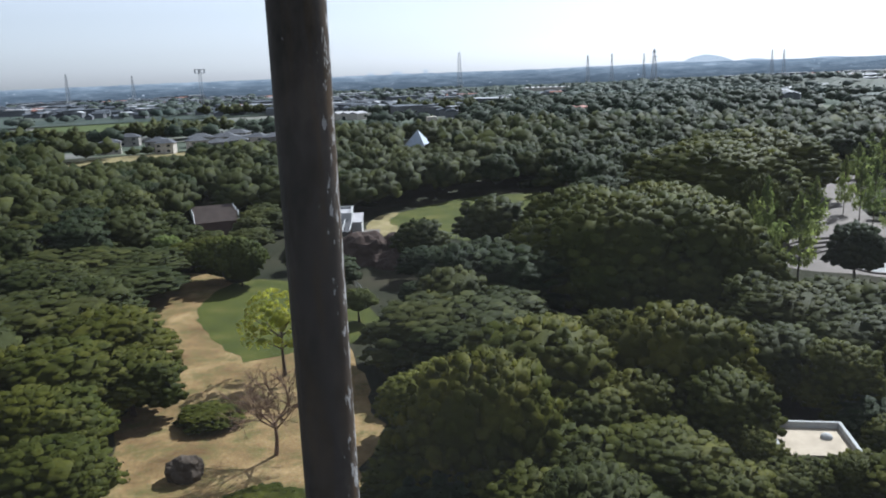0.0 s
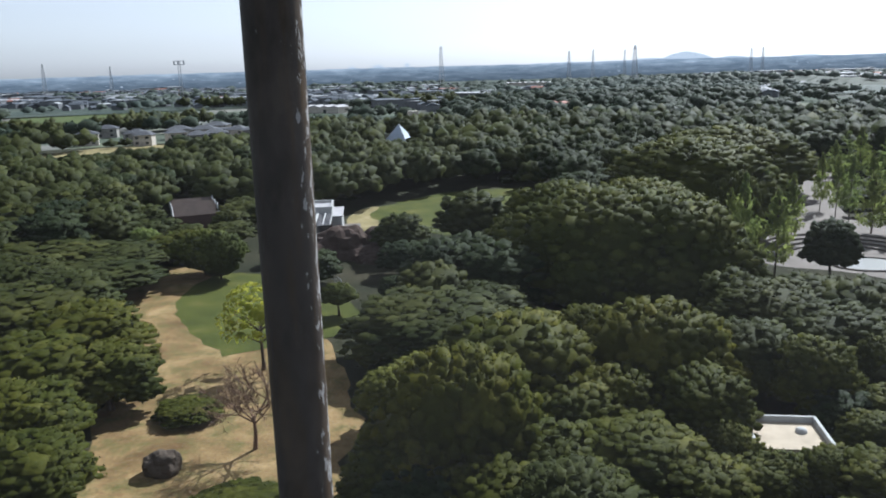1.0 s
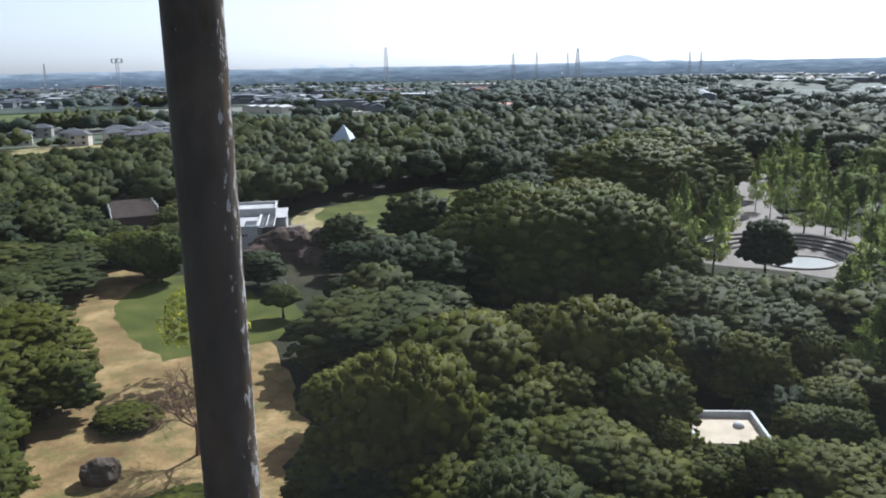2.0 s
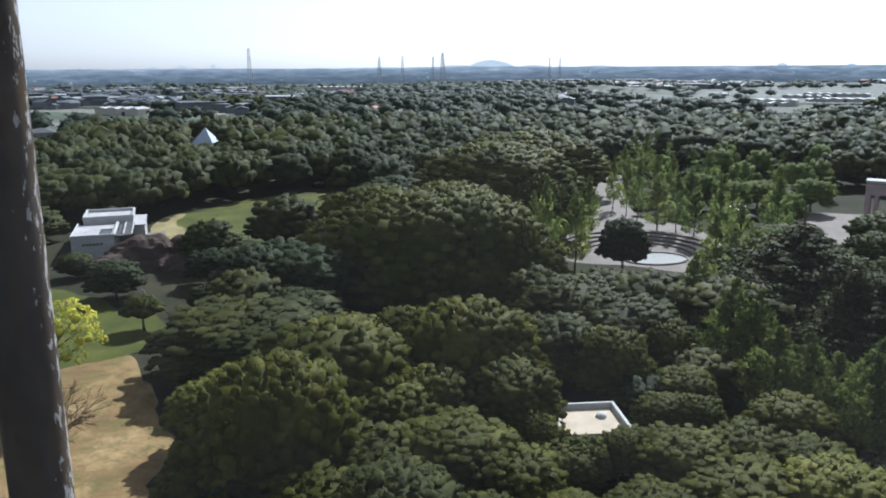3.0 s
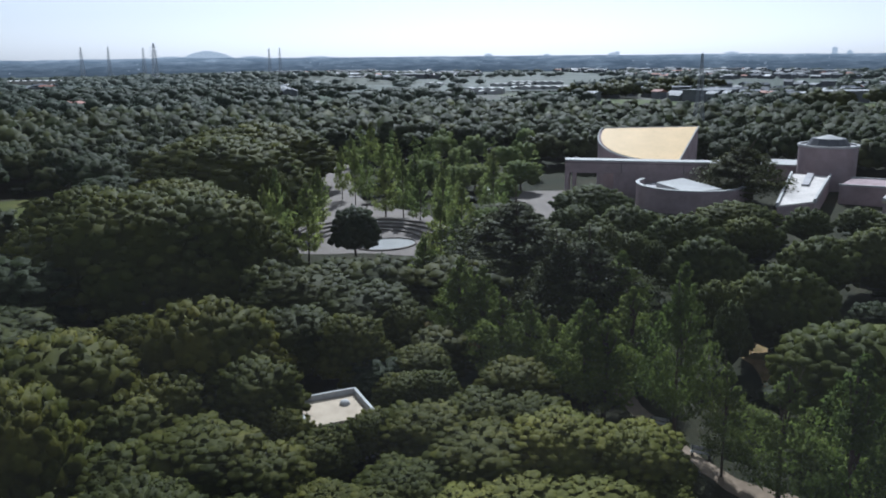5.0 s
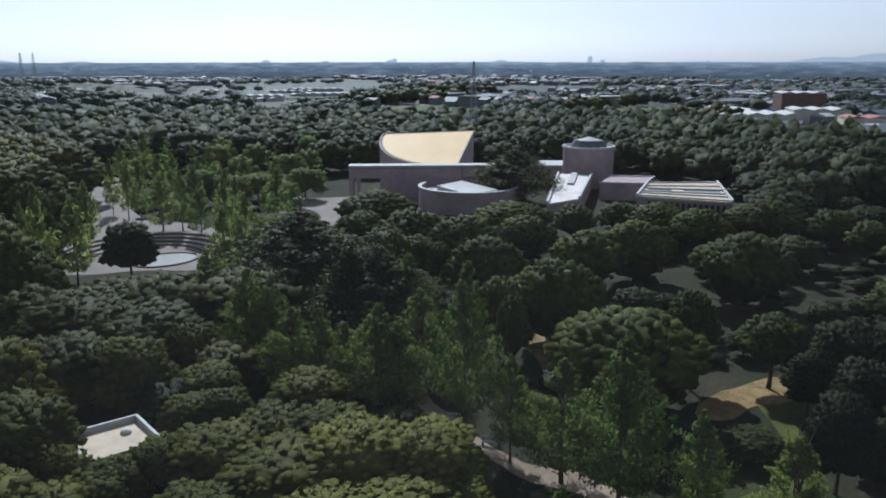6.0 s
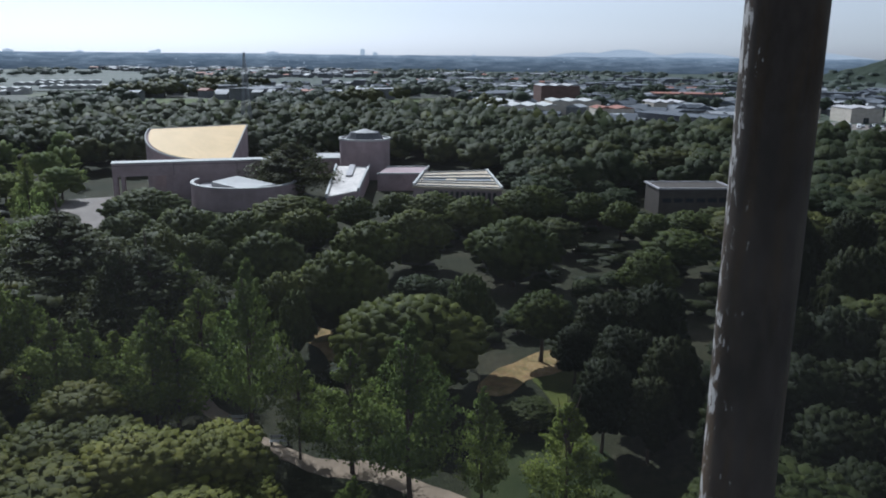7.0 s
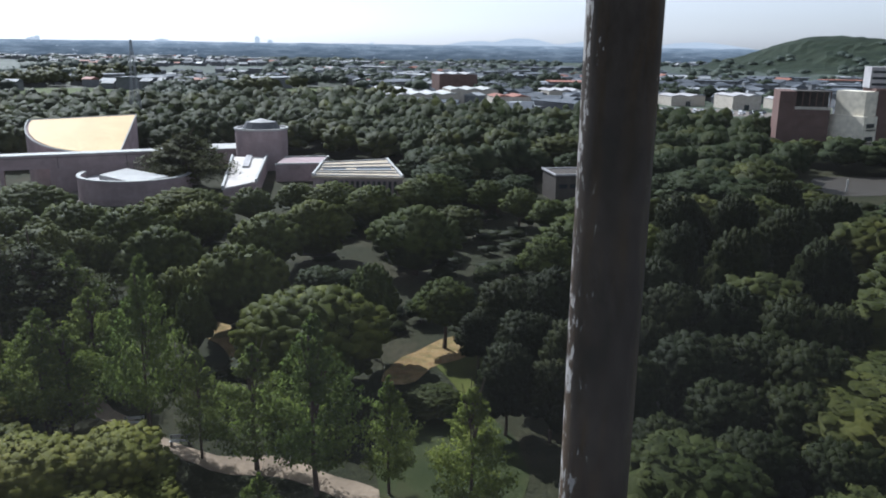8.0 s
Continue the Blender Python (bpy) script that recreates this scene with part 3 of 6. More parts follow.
FRONT_TREES = [
    (7.9, 72.3, 10.5, 9.9), (11.7, 64.7, 9, 5.2), (21.4, 73.7, 11, 8.4), (23, 65.2, 9.5, 4.6), (16.2, 66.9, 9.3, 4.4),
    (2.2, 60, 9.5, 6.4), (8.3, 57.1, 8.6, 4.7), (15.8, 57.5, 9, 5.7), (-2.9, 58, 8.5, 4.9), (19.4, 53.8, 8, 3.7),
    (4.5, 52.6, 8, 4.8), (10.1, 51.8, 7.8, 4.4), (15, 49.1, 7.5, 4.3), (21.6, 48.6, 7, 4), (24.6, 56.4, 6.6, 3.1),
    (17.7, 86.5, 10, 4), (22.7, 83.6, 10, 3.8), (26.4, 81.9, 10, 3.9), (23.7, 60.4, 8, 2), (41.4, 66.8, 7, 3.5),
    (37, 62.6, 6.5, 3.3), (45.7, 56.3, 8.5, 3.8), (40.5, 54, 7.5, 4.1), (34.3, 54.1, 7, 4.4), (43.2, 50.7, 7, 4),
    (31.5, 57.8, 6, 2.5), (35.8, 48.3, 7.2, 5.1), (41.4, 45.1, 7, 4.7), (45.2, 40.3, 7, 4.2), (28.2, 48, 7, 4.3),
    (35.4, 41.6, 7.2, 5.1), (39.6, 37.9, 7.2, 4.7), (29.8, 42.3, 7.2, 4.5), (23.6, 45.5, 7, 4.5), (43.9, 36.5, 6.5, 3.1),
    (39.3, 60.2, 7, 2.7),
]
for x, y, h, r in FRONT_TREES:
    plant("olive" if x > 28 and y < 46 else "big" if r > 6.2 else "dome", x, y, h * (1.12 if r > 6 else 0.94), 1.1 * r)
RIDGE_TREES = [
    (24.7, 146.4, 13.5, 13.6), (39, 147.6, 13.5, 13.4), (15.7, 128.1, 12, 7.1), (24.4, 117.2, 12.3, 9.8), (33.9, 115.6, 12, 8.6),
    (39.1, 109, 11, 5.1), (58.1, 178.8, 13, 13.2), (77.3, 209.2, 13, 14.1), (55.9, 144.2, 12, 6), (83.1, 207.9, 12.5, 8.6),
]
for x, y, h, r in RIDGE_TREES:
    plant("ridge", x, y, h, r)
PALE_TREES = [
    (-0.8, 75.2, 10.5, 6.1), (-4.3, 73.6, 10, 3.8),
]
for x, y, h, r in PALE_TREES:
    plant("olive", x, y, h, r)
WEST_TREES = [
    (-40.2, 89.6, 11, 8.5), (-41.2, 79.9, 10.5, 7.8), (-34.7, 81.6, 9, 5.8), (-37.5, 68, 9.5, 6.3), (-52, 111.3, 8, 7.9),
    (-63.1, 119.4, 9, 9.6), (-66.7, 136.6, 9, 9.7), (-56.2, 102.4, 9, 6.7), (-56.1, 139.3, 8, 6.4), (-54.8, 128.1, 6.5, 6),
    (-49.7, 150.2, 6.5, 5.6), (-46, 152.2, 6.5, 4.5), (-32.9, 59.3, 8.5, 6.1), (-45.8, 80, 10, 5.3),
]
for x, y, h, r in WEST_TREES:
    plant("dark" if x < -50 else "dome", x, y, h, r)
SHADED_TREES = [
    (5.8, 119.6, 10, 6.4), (0.5, 103.9, 9.5, 6), (6.1, 99.8, 9.5, 4.7), (11.7, 88.2, 8.5, 5.2), (7.6, 89, 8.5, 5.2),
    (-0.3, 92.6, 9.5, 6), (-2.5, 99, 9, 3.4), (2.3, 87.6, 9, 4.5), (32.4, 77.8, 11, 3.8), (36.2, 71.6, 10, 4.4),
    (49.1, 87.9, 10, 6.5), (39.9, 90.2, 10.5, 4.3), (44.3, 75.3, 9.5, 3.2), (42.8, 81.9, 10, 4), (37.4, 95.7, 9.5, 3.7),
    (63.3, 123.4, 9.5, 3.6), (8.5, 156, 11, 5.7), (-5.4, 147.3, 9, 4.7), (-19.2, 129.8, 6, 3.7), (-27.8, 145.8, 4.5, 2.8),
    (226.3, 41.1, 11, 6.8),
]
for k, (x, y, h, r) in enumerate(SHADED_TREES):
    plant(("dark" if k % 3 else "dome") + ("" if math.hypot(x, y) < 100 else "_mid"), x, y, h, r)
SIDE_TREES = [
    (86, -3.1, 11, 5.9), (83.9, -9.3, 11, 5.8), (71.9, -0.4, 10.5, 5), (75.8, -6.6, 10, 4.7), (72.9, -10, 10, 4.6),
    (85.3, 2.3, 11, 4.3), (109.4, -4.2, 11, 6.6), (113.5, 2.9, 10.5, 6), (127.6, -11.6, 11, 8.1), (111.3, -14.6, 10.5, 6.4),
    (139.3, 4.6, 10, 6.9), (139.6, -4.1, 10.5, 7.4), (161.8, -12, 10, 6.8), (148.2, -19.9, 10, 8.4), (97.4, 4.9, 10, 4.2),
    (76.1, 4.3, 10, 3.3), (65.6, 4.1, 9.5, 3.4), (65.1, -3.3, 9, 4.6), (65.2, -9, 9, 4.6), (57.8, 1.6, 8.5, 3.9),
    (56.9, -5.2, 8.5, 4.3), (87.4, -13.8, 10, 3.8), (57.5, -10.9, 8.5, 4), (84.6, 19.8, 10, 4.5), (84.4, 14.8, 11, 4.1),
    (75.4, 15.7, 9.5, 3.9), (67.6, 15.6, 8.5, 3.1), (67.7, 11.5, 8, 2.8), (71.7, 10.7, 10, 3.2), (81.3, 22.3, 7, 2.8),
]
# most crowns on this side take the leaf darkened in place of shade
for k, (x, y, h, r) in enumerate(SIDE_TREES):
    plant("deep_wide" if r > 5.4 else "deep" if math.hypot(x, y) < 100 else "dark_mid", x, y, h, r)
LIGHT_TREES = [
    (112.8, 147.8, 11, 6.8), (112.8, 167.3, 10.5, 6.5), (109.9, 175.8, 10, 6.2), (123.6, 171.9, 10.5, 6.5), (133, 164.5, 10.5, 6.5),
    (-54.7, 152.7, 7, 4.3), (-49.3, 156.3, 7, 4.3),
]
for k, (x, y, h, r) in enumerate(LIGHT_TREES):
    plant("fresh_mid", x, y, h * (0.78 + 0.13 * (k % 3)), 0.78 * r)
LAYERED_TREES = [
    (115.9, 119.5, 9, 9.6), (104.5, 99.4, 9, 7.4), (103.9, 85.8, 9.5, 7.6), (129.5, 95.3, 8.5, 7.5), (117.5, 82.7, 9, 6.3),
    (89.3, 70, 11, 7.3), (83.6, 54.2, 12, 6), (107.4, 63.7, 10.5, 6.9), (116.5, 60.7, 10.5, 7.4), (144.1, 70.9, 9, 6.6),
    (141.2, 61, 9.5, 7.2), (141.3, 77.6, 8, 5.1), (130.7, 81.3, 8.5, 4.9), (106.3, 113.6, 8.5, 5), (100.2, 110.8, 8.5, 4.2),
    (114.7, 42.3, 12, 6.7), (156.6, 43.1, 10, 5.3), (152.8, 35.2, 10, 5.1), (156.7, 54.6, 10, 7), (145.8, 27.7, 9.5, 5.2),
    (110.3, 20.7, 9, 5), (70.9, 36.6, 12, 7.6), (81, 34.9, 11, 3.7), (86.5, 28, 9.5, 5.2), (75.2, 56.7, 10, 3.5),
    (68.3, 49.5, 9.5, 3.8), (73.6, 41.1, 10.5, 2.4), (86.6, 76.3, 9.5, 4.1), (83.7, 82.8, 9.5, 4.2), (90.6, 84.8, 9.5, 5.3),
    (69.6, 32.9, 9, 3.9), (71.5, 58.1, 9, 2.7), (-36.2, 135.9, 9, 5.6), (-39.8, 139.8, 9, 5.6),
]
for x, y, h, r in LAYERED_TREES:
    plant("umbrella_wide" if r > 5.4 else "umbrella" if math.hypot(x, y) < 125 else "umbrella_mid", x, y, h, 0.9 * r)
REDWOODS = [
    (52.3, 75, 10.3, 2.8), (56.8, 90.2, 9.5, 2.8), (71.8, 109.2, 10.4, 2.6), (70.8, 98.8, 8.4, 2.6), (71.3, 95.2, 7.3, 2.4),
    (70.4, 102.4, 8.6, 2.1), (53.9, 135.4, 10.6, 2.7), (55.3, 125.4, 10.5, 3.5), (51.9, 136.4, 8.8, 2.5), (67.9, 147.9, 10, 2.8),
    (89.4, 181.1, 8.9, 2.4), (88.7, 172.5, 9.9, 2.5), (89, 167.3, 9.4, 2.3), (85, 151.3, 9.1, 3.7), (89.2, 150.6, 8.7, 3),
    (87.8, 141.3, 8.3, 3.1), (87.6, 132.4, 9, 2.7), (88.2, 126.6, 8.2, 2.9), (121.9, 225.7, 9.8, 3.6), (115.1, 226.3, 8.3, 2.9),
    (109.4, 188, 8.4, 2.8), (112.3, 181.3, 8.2, 3), (99.1, 145.7, 7.4, 2.5), (69.7, 188.3, 9.9, 3.1), (71.4, 182.9, 9.8, 3),
    (77.7, 188.9, 10.1, 3.2), (50.8, 65, 8.4, 2.7), (53.6, 72.4, 7.8, 2.3), (55.1, 59.1, 7, 1.8), (53.9, 52.8, 8.5, 3.1),
    (68.1, 64.8, 8.6, 2.9), (62, 53.8, 9.4, 2.8), (53.6, 60.1, 7.3, 2.2), (53.3, 54.7, 8.1, 2.8), (66.9, 66.8, 9.2, 3.2),
    (62.4, 57.6, 9.1, 2.8), (55.6, 45.3, 11.7, 2.3), (54.3, 39.1, 10.2, 2.3), (54.3, 33.7, 9.3, 2.7), (52.6, 27.2, 10.2, 2.8),
    (54.6, 21.8, 10.1, 2.6), (53.2, 14.6, 9, 2.3), (51.2, 61.3, 7.2, 2.4), (45.5, 28, 5.5, 1.9),
]
for x, y, h, r in REDWOODS:
    plant("cone" if math.hypot(x, y) < 100 else "cone_mid", x, y, 1.2 * h, (1.25 if math.hypot(x, y) < 100 else 1.0) * r)
CONIFERS = [
    (162.5, 118.9, 13.8, 10.8), (158.5, 121.1, 11, 4.9), (68.4, 84.8, 11.2, 3.8), (63.3, 69.9, 12.3, 3.3), (66.6, 68.4, 9.7, 2.8),
    (68, 73.2, 8.5, 3.2), (65.7, 87.5, 8, 2.7),
]
for x, y, h, r in CONIFERS:
    plant("conifer", x, y, h, r)
plant("gold", -20.4, 92, 10.3, 5.0)
plant("shrub", -25.6, 78.9, 1.8, 3.8)
plant("shrub", -16.6, 60.6, 4.0, 6.0)


# the woods between: trees on a loose grid, kept off the clearings and out of the way of what is seen past them
GAP = [(13.2, 140.0), (46.0, 132.0), (37.8, 117.0), (13.0, 119.0)]
OPEN = [EARTH, LAWN_NEAR, LAWN_FAR, STRAW_STRIP, PLAZA, PATH_FRONT, PATH_INNER, MOUND, FORECOURT, POND]
BUILT = [[(-40, 150), (-40, 190), (-15, 190), (-15, 150)], [(-64, 176), (-64, 205), (-46, 205), (-46, 176)], [(22, 56), (22, 68), (36, 68), (36, 56)],
         [(132, 160), (165, 190), (200, 165), (225, 130), (212, 80), (172, 58), (140, 90), (136, 130)], [(178, 14), (178, 38), (206, 44), (206, 14)],
         [(-30, 368), (-30, 400), (8, 400), (8, 368)], [(285, -68), (285, -14), (325, -14), (325, -68)], [(237, 40), (237, 51), (249, 51), (249, 40)]]
CONES = [[(60, 140), (78, 172), (100, 215), (92, 222), (66, 180), (52, 146)], [(96, 146), (104, 205), (130, 250), (146, 235), (132, 190), (112, 140), (92, 126), (78, 122)]]
ROW = [(40, 40), (70, 85), (92, 105), (86, 60), (62, 22), (55, 18)]
BRIGHT = [(108.0, 250.0), (185.0, 222.0), (137.6, 162.2), (88.8, 117.9), (66.0, 88.0), (60.0, 92.0), (74.0, 119.2), (58.0, 134.0), (58.4, 158.0)]
UMBRELLAS = [(78, 20), (90, 105), (128, 132), (165, 60), (160, 10), (120, -10)]


# the grove below the museum, where the tall trees stand singly
GROVE = [(56, 60), (64, 76), (140, 95), (148, 30), (100, 6), (60, 8), (54, 30)]
SEEN = [(p, 0.3) for p in OPEN if p is not PATH_INNER] + [
    ([(162, 86), (182, 93), (194, 80), (168, 66)], 5.0), ([(168, 104), (176, 104), (193, 114), (184, 122)], 4.4), ([(141, 130), (149, 121), (158, 129), (152, 138)], 4.0),
    ([(139, 155), (171, 121), (175, 125), (142, 159)], 4.0), ([(-20, 377), (-20, 391), (-6, 391), (-6, 377)], 2.0), ([(-32, 160), (-32, 184), (-20, 184), (-20, 160)], 1.5),
    ([(-62, 180), (-62, 200), (-50, 200), (-50, 180)], 4.0), ([(27, 62), (27, 65), (33, 65), (33, 62)], 4.4), ([(293, -56), (293, -18), (315, -18), (315, -56)], 7.5),
    ([(58, 128), (62, 150), (84, 150), (90, 134), (78, 122)], 0.3), ([(-26, 140), (-26, 158), (-8, 158), (-8, 140)], 2.0), ([(-170, 412), (-165, 440), (-85, 450), (-90, 405)], 4.2),
    ([(-180, 365), (-160, 365), (-125, 398), (-130, 410)], 0.5), ([(239, 42), (239, 49), (247, 49), (247, 42)], 5.2), ([(183, 22), (181, 34), (192, 36), (194, 22)], 3.6)]


def blocked(x, y, h, r):
    if any(inside(p, x, y) for p in BUILT):
        return True
    d = math.hypot(x, y)
    for p, z in SEEN:
        if h > z:
            far = (EYE - z) / (EYE - h)
            for k in range(18):
                s = 1 + (far - 1) * k / 17 * 0.97
                for w in (-0.75, 0, 0.75):
                    if inside(p, x * s + w * r * y / d, y * s - w * r * x / d):
                        return True
    return any(inside(p, x + 0.7 * r * math.cos(radians(a)), y + 0.7 * r * math.sin(radians(a))) for a in (0, 90, 180, 270) for p in OPEN)


rnd = random.Random(5)
sites = []
row = 0
step = 8.0
for iy in range(-12, 60):
    for ix in range(-28, 50):
        x, y = ix * step + (iy % 2) * step / 2 + rnd.uniform(-2.8, 2.8), iy * step * 0.88 + rnd.uniform(-2.8, 2.8)
        d, az = math.hypot(x, y), math.degrees(math.atan2(x, y))
        grow = 1 + 0.08 * min(1.0, max(0.0, (d - 110) / 80))
        h, r = rnd.uniform(9.0, 11.8) * (1 + (grow - 1) * 0.55), rnd.uniform(4.8, 7.0) * grow
        tint = rnd.random()
        if not ((64 if 45 < az < 84 else 44) < d < 430 - (5 if az < 82 else 3.3) * max(0, az - 60) and -36 < az < 106):
            continue
        sites.append((d, x, y, h, r, tint))
sites.sort()
woods, singles = [], 0
for d, x, y, h, r, tint in sites:
    room = 0.88 if inside(UMBRELLAS, x, y) or inside(GROVE, x, y) else 0.85 if inside(BRIGHT, x, y) else 0.7 if d < 150 else 0.56
    if any(abs(x - a) < 12 and abs(y - b) < 12 and math.hypot(x - a, y - b) < room * (r + q) for a, b, _, q in planted):
        continue
    kind = "dome"
    if inside(UMBRELLAS, x, y) and d < 150 and tint > 0.6:
        continue
    if inside(ROW, x, y):
        if tint > 0.45:
            continue
        kind, h, r = "dark", h * 0.5, r * 0.6
    elif any(inside(p, x, y) for p in CONES) and tint > 0.1:
        kind, h, r = "cone", h * 0.95, 2.6 + tint * 0.9
    elif inside(UMBRELLAS, x, y) and tint > 0.25:
        kind = "umbrella"
    elif inside(BRIGHT, x, y):
        kind = "fresh" if tint > 0.3 else "cone"
        r = 0.8 * r if kind == "fresh" else 2.8
        h = h * (0.7 + 0.3 * tint)
    # dark kinds favoured on the two dim sides in place of shade
    elif tint > (0.0 if x > 3.0 * y and d < 150 else 0.12 if x < 0.14 * y and d > 140 else 0.8):
        kind = "dark"
    if any(inside(GAP, x * s, y * s) for s in (1.0, 1.1, 1.2, 1.3)):
        continue
    if inside(GROVE, x, y):
        h, r = h * 0.55, r * 0.6
        kind = "dark" if tint > 0.4 else "dome"
    for _ in range(4):
        if not blocked(x, y, h, r):
            break
        h *= 0.74
        r *= 0.84
    else:
        continue
    if h < 6.5 and kind in ("cone", "umbrella"):
        kind = "dome"
    if (singles < 165 and d < 200) or (inside(BRIGHT, x, y) and d < 230):
        if kind == "dome" and r > 6.2 and d < 80:
            kind, r = "big", r * 1.15
        plant(kind if d < 80 or kind == "conifer" else kind + "_mid", x, y, h, r)
        singles += 1
    else:
        planted.append((x, y, h, r))
        woods.append((x, y, h, r, kind, d))

# young trees in the gaps below the lookout
young = 0
for k in range(1500):
    az, d = radians(rnd.uniform(-10, 62)), rnd.uniform(44, 98)
    x, y, h, r = d * math.sin(az), d * math.cos(az), rnd.uniform(4.4, 6.6), rnd.uniform(2.7, 3.7)
    if young < 22 and not blocked(x, y, h, r) and not inside(GROVE, x, y) and all(math.hypot(x - a, y - b) > 0.58 * (r + q) for a, b, _, q in planted):
        plant("dome_mid" if k % 3 else "dark_mid", x, y, h, r)
        young += 1

# the rest of the woods, past counting
LOW = {"under": [lobed_crown(s, dome_lobes(s, n=4)[:6], 10, 4, 0.6, (0.8, 1.3), 0, 0.95) for s in (108, 109)]}
under = []
for k in range(5200):
    az, d = radians(rnd.uniform(-36, 104)), 40 + 260 * math.sqrt(rnd.random())
    x, y = d * math.sin(az), d * math.cos(az)
    h, r = rnd.uniform(1.6, 3.6), rnd.uniform(2.0, 3.6)
    if len(under) < 330 and not any(inside(p, x * s, y * s) for p in OPEN for s in (1.0, 1.06)) and not any(inside(p, x, y) for p in BUILT):
        under.append((x, y, h, r, "under", d))
for k in range(2600):
    az, d = radians(rnd.uniform(40, 100)), 55 + 105 * math.sqrt(rnd.random())
    x, y = d * math.sin(az), d * math.cos(az)
    if len(under) < 420 and (inside(GROVE, x, y) or inside(UMBRELLAS, x, y)) and not any(inside(p, x * s, y * s) for p in OPEN for s in (1.0, 1.04)):
        under.append((x, y, rnd.uniform(0.9, 2.4), rnd.uniform(1.8, 3.2), "under", d))
for kind, seeds in (("dome", (101, 102, 103)), ("umbrella", (104, 105))):
    for grain, tufts in (("", 60), ("_far", 20)):
        LOW[kind + grain] = [lobed_crown(s, dome_lobes(s, R=6.0) if kind == "dome" else umbrella_lobes(s, R=6.0), tufts, 0, 0.4, (0.5, 0.8), 0, 0.86 if tufts > 30 else 0.93, florets=True, smooth=1.1) for s in seeds]
LOW["cone"] = [cone_crown(s, 40, 10, 0.4) for s in (106, 107)]
LOW["dark"] = LOW["fresh"] = LOW["dome"]
LOW["dark_far"] = LOW["fresh_far"] = LOW["dome_far"]
LOW["cone_far"] = LOW["cone"]
LOW["under_far"] = LOW["under"]


def merged(trees, shapes):
    pieces = []
    for k, (x, y, h, r, kind, d) in enumerate(trees):
        v, f, nn = shapes[kind + ("_far" if d > 290 else "")][k % len(shapes[kind])]
        a = k * 2.4
        c, s = math.cos(a), math.sin(a)
        q = r / (2.0 if kind == "cone" else 5.0 if kind == "under" else 6.0)
        w = np.stack([(v[:, 0] * c - v[:, 1] * s) * q + x, (v[:, 0] * s + v[:, 1] * c) * q + y, v[:, 2] * h / 10.0], axis=1)
        pieces.append((w, f, unit(np.stack([nn[:, 0] * c - nn[:, 1] * s, nn[:, 0] * s + nn[:, 1] * c, nn[:, 2] + 0.15], axis=1))))
    return join(pieces)


for name, mat, kinds in (("woods", LEAF_WOOD, ("dome", "umbrella")), ("dark_woods", LEAF_DARK, ("dark",)), ("light_woods", LEAF_FRESH, ("fresh", "cone"))):
    chosen = [w for w in woods if w[4] in kinds]
    if chosen:
        tagged(raw_part(name, *merged(chosen, LOW), mat), "dense evergreen woods of rounded crowns", "woods", kind="stuff")

# near-black leaf stands in for the shade in the gaps
tagged(raw_part("undergrowth", *merged(under, LOW), LEAF_DIMMED), "dark shrubby undergrowth between the trees", "undergrowth", kind="stuff")

plant("umbrella", -13.5, 112.5, 5.6, 3.4)
for x, y, h, r in ((26.6, 57.0, 6.3, 2.6), (30.0, 57.2, 5.6, 2.3), (24.2, 59.5, 6.4, 2.6)):
    plant("dome", x, y, h, r)

# kinds that found no place
for originals in KINDS.values():
    for ob in originals:
        if ob.name not in used:
            for child in list(ob.children):
                bpy.data.objects.remove(child)
            bpy.data.objects.remove(ob)


# ---------------------------------------------------------------- the two steel columns of the lookout
def pole_material():
    m = Mat("weathered_brown_paint", 0.6)
    a = m.ramp(m.noise(2.2, 5, stretch=(1, 1, 0.25)), [(0.3, (0.03, 0.024, 0.019)), (0.7, (0.078, 0.064, 0.054))])
    rust = m.ramp(m.noise(9, 5, 0.7, stretch=(1, 1, 0.08)), [(0.5, (0, 0, 0)), (0.7, (1, 1, 1))])
    a = m.mix(rust, a, (0.07, 0.043, 0.018))
    grime = m.ramp(m.noise(5, 6, 0.7, stretch=(1, 1, 0.5)), [(0.35, (0.45, 0.45, 0.45)), (0.6, (1.1, 1.1, 1.1))])
    a = m.mix(1.0, a, grime, "MULTIPLY")
    m.b.inputs["Specular IOR Level"].default_value = 0.06
    # paint chips, made denser where the column faces the sun
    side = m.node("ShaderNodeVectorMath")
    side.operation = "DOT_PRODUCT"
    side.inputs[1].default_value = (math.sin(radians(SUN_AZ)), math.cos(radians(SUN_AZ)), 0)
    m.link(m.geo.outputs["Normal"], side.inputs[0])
    sun_side = m.node("ShaderNodeMapRange")
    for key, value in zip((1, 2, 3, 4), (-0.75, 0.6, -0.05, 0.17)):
        sun_side.inputs[key].default_value = value
    m.link(side.outputs["Value"], sun_side.inputs[0])
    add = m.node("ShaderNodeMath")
    m.link(sun_side.outputs[0], add.inputs[0])
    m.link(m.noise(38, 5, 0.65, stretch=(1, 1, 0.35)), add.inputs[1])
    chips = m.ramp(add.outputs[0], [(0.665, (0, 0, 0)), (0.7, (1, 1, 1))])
    # pale strip painted on the sunward edge in place of its lit rim
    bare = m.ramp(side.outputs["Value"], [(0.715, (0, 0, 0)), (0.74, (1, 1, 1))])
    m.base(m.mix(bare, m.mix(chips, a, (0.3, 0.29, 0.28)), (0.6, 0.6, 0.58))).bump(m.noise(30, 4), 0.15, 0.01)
    return m.m


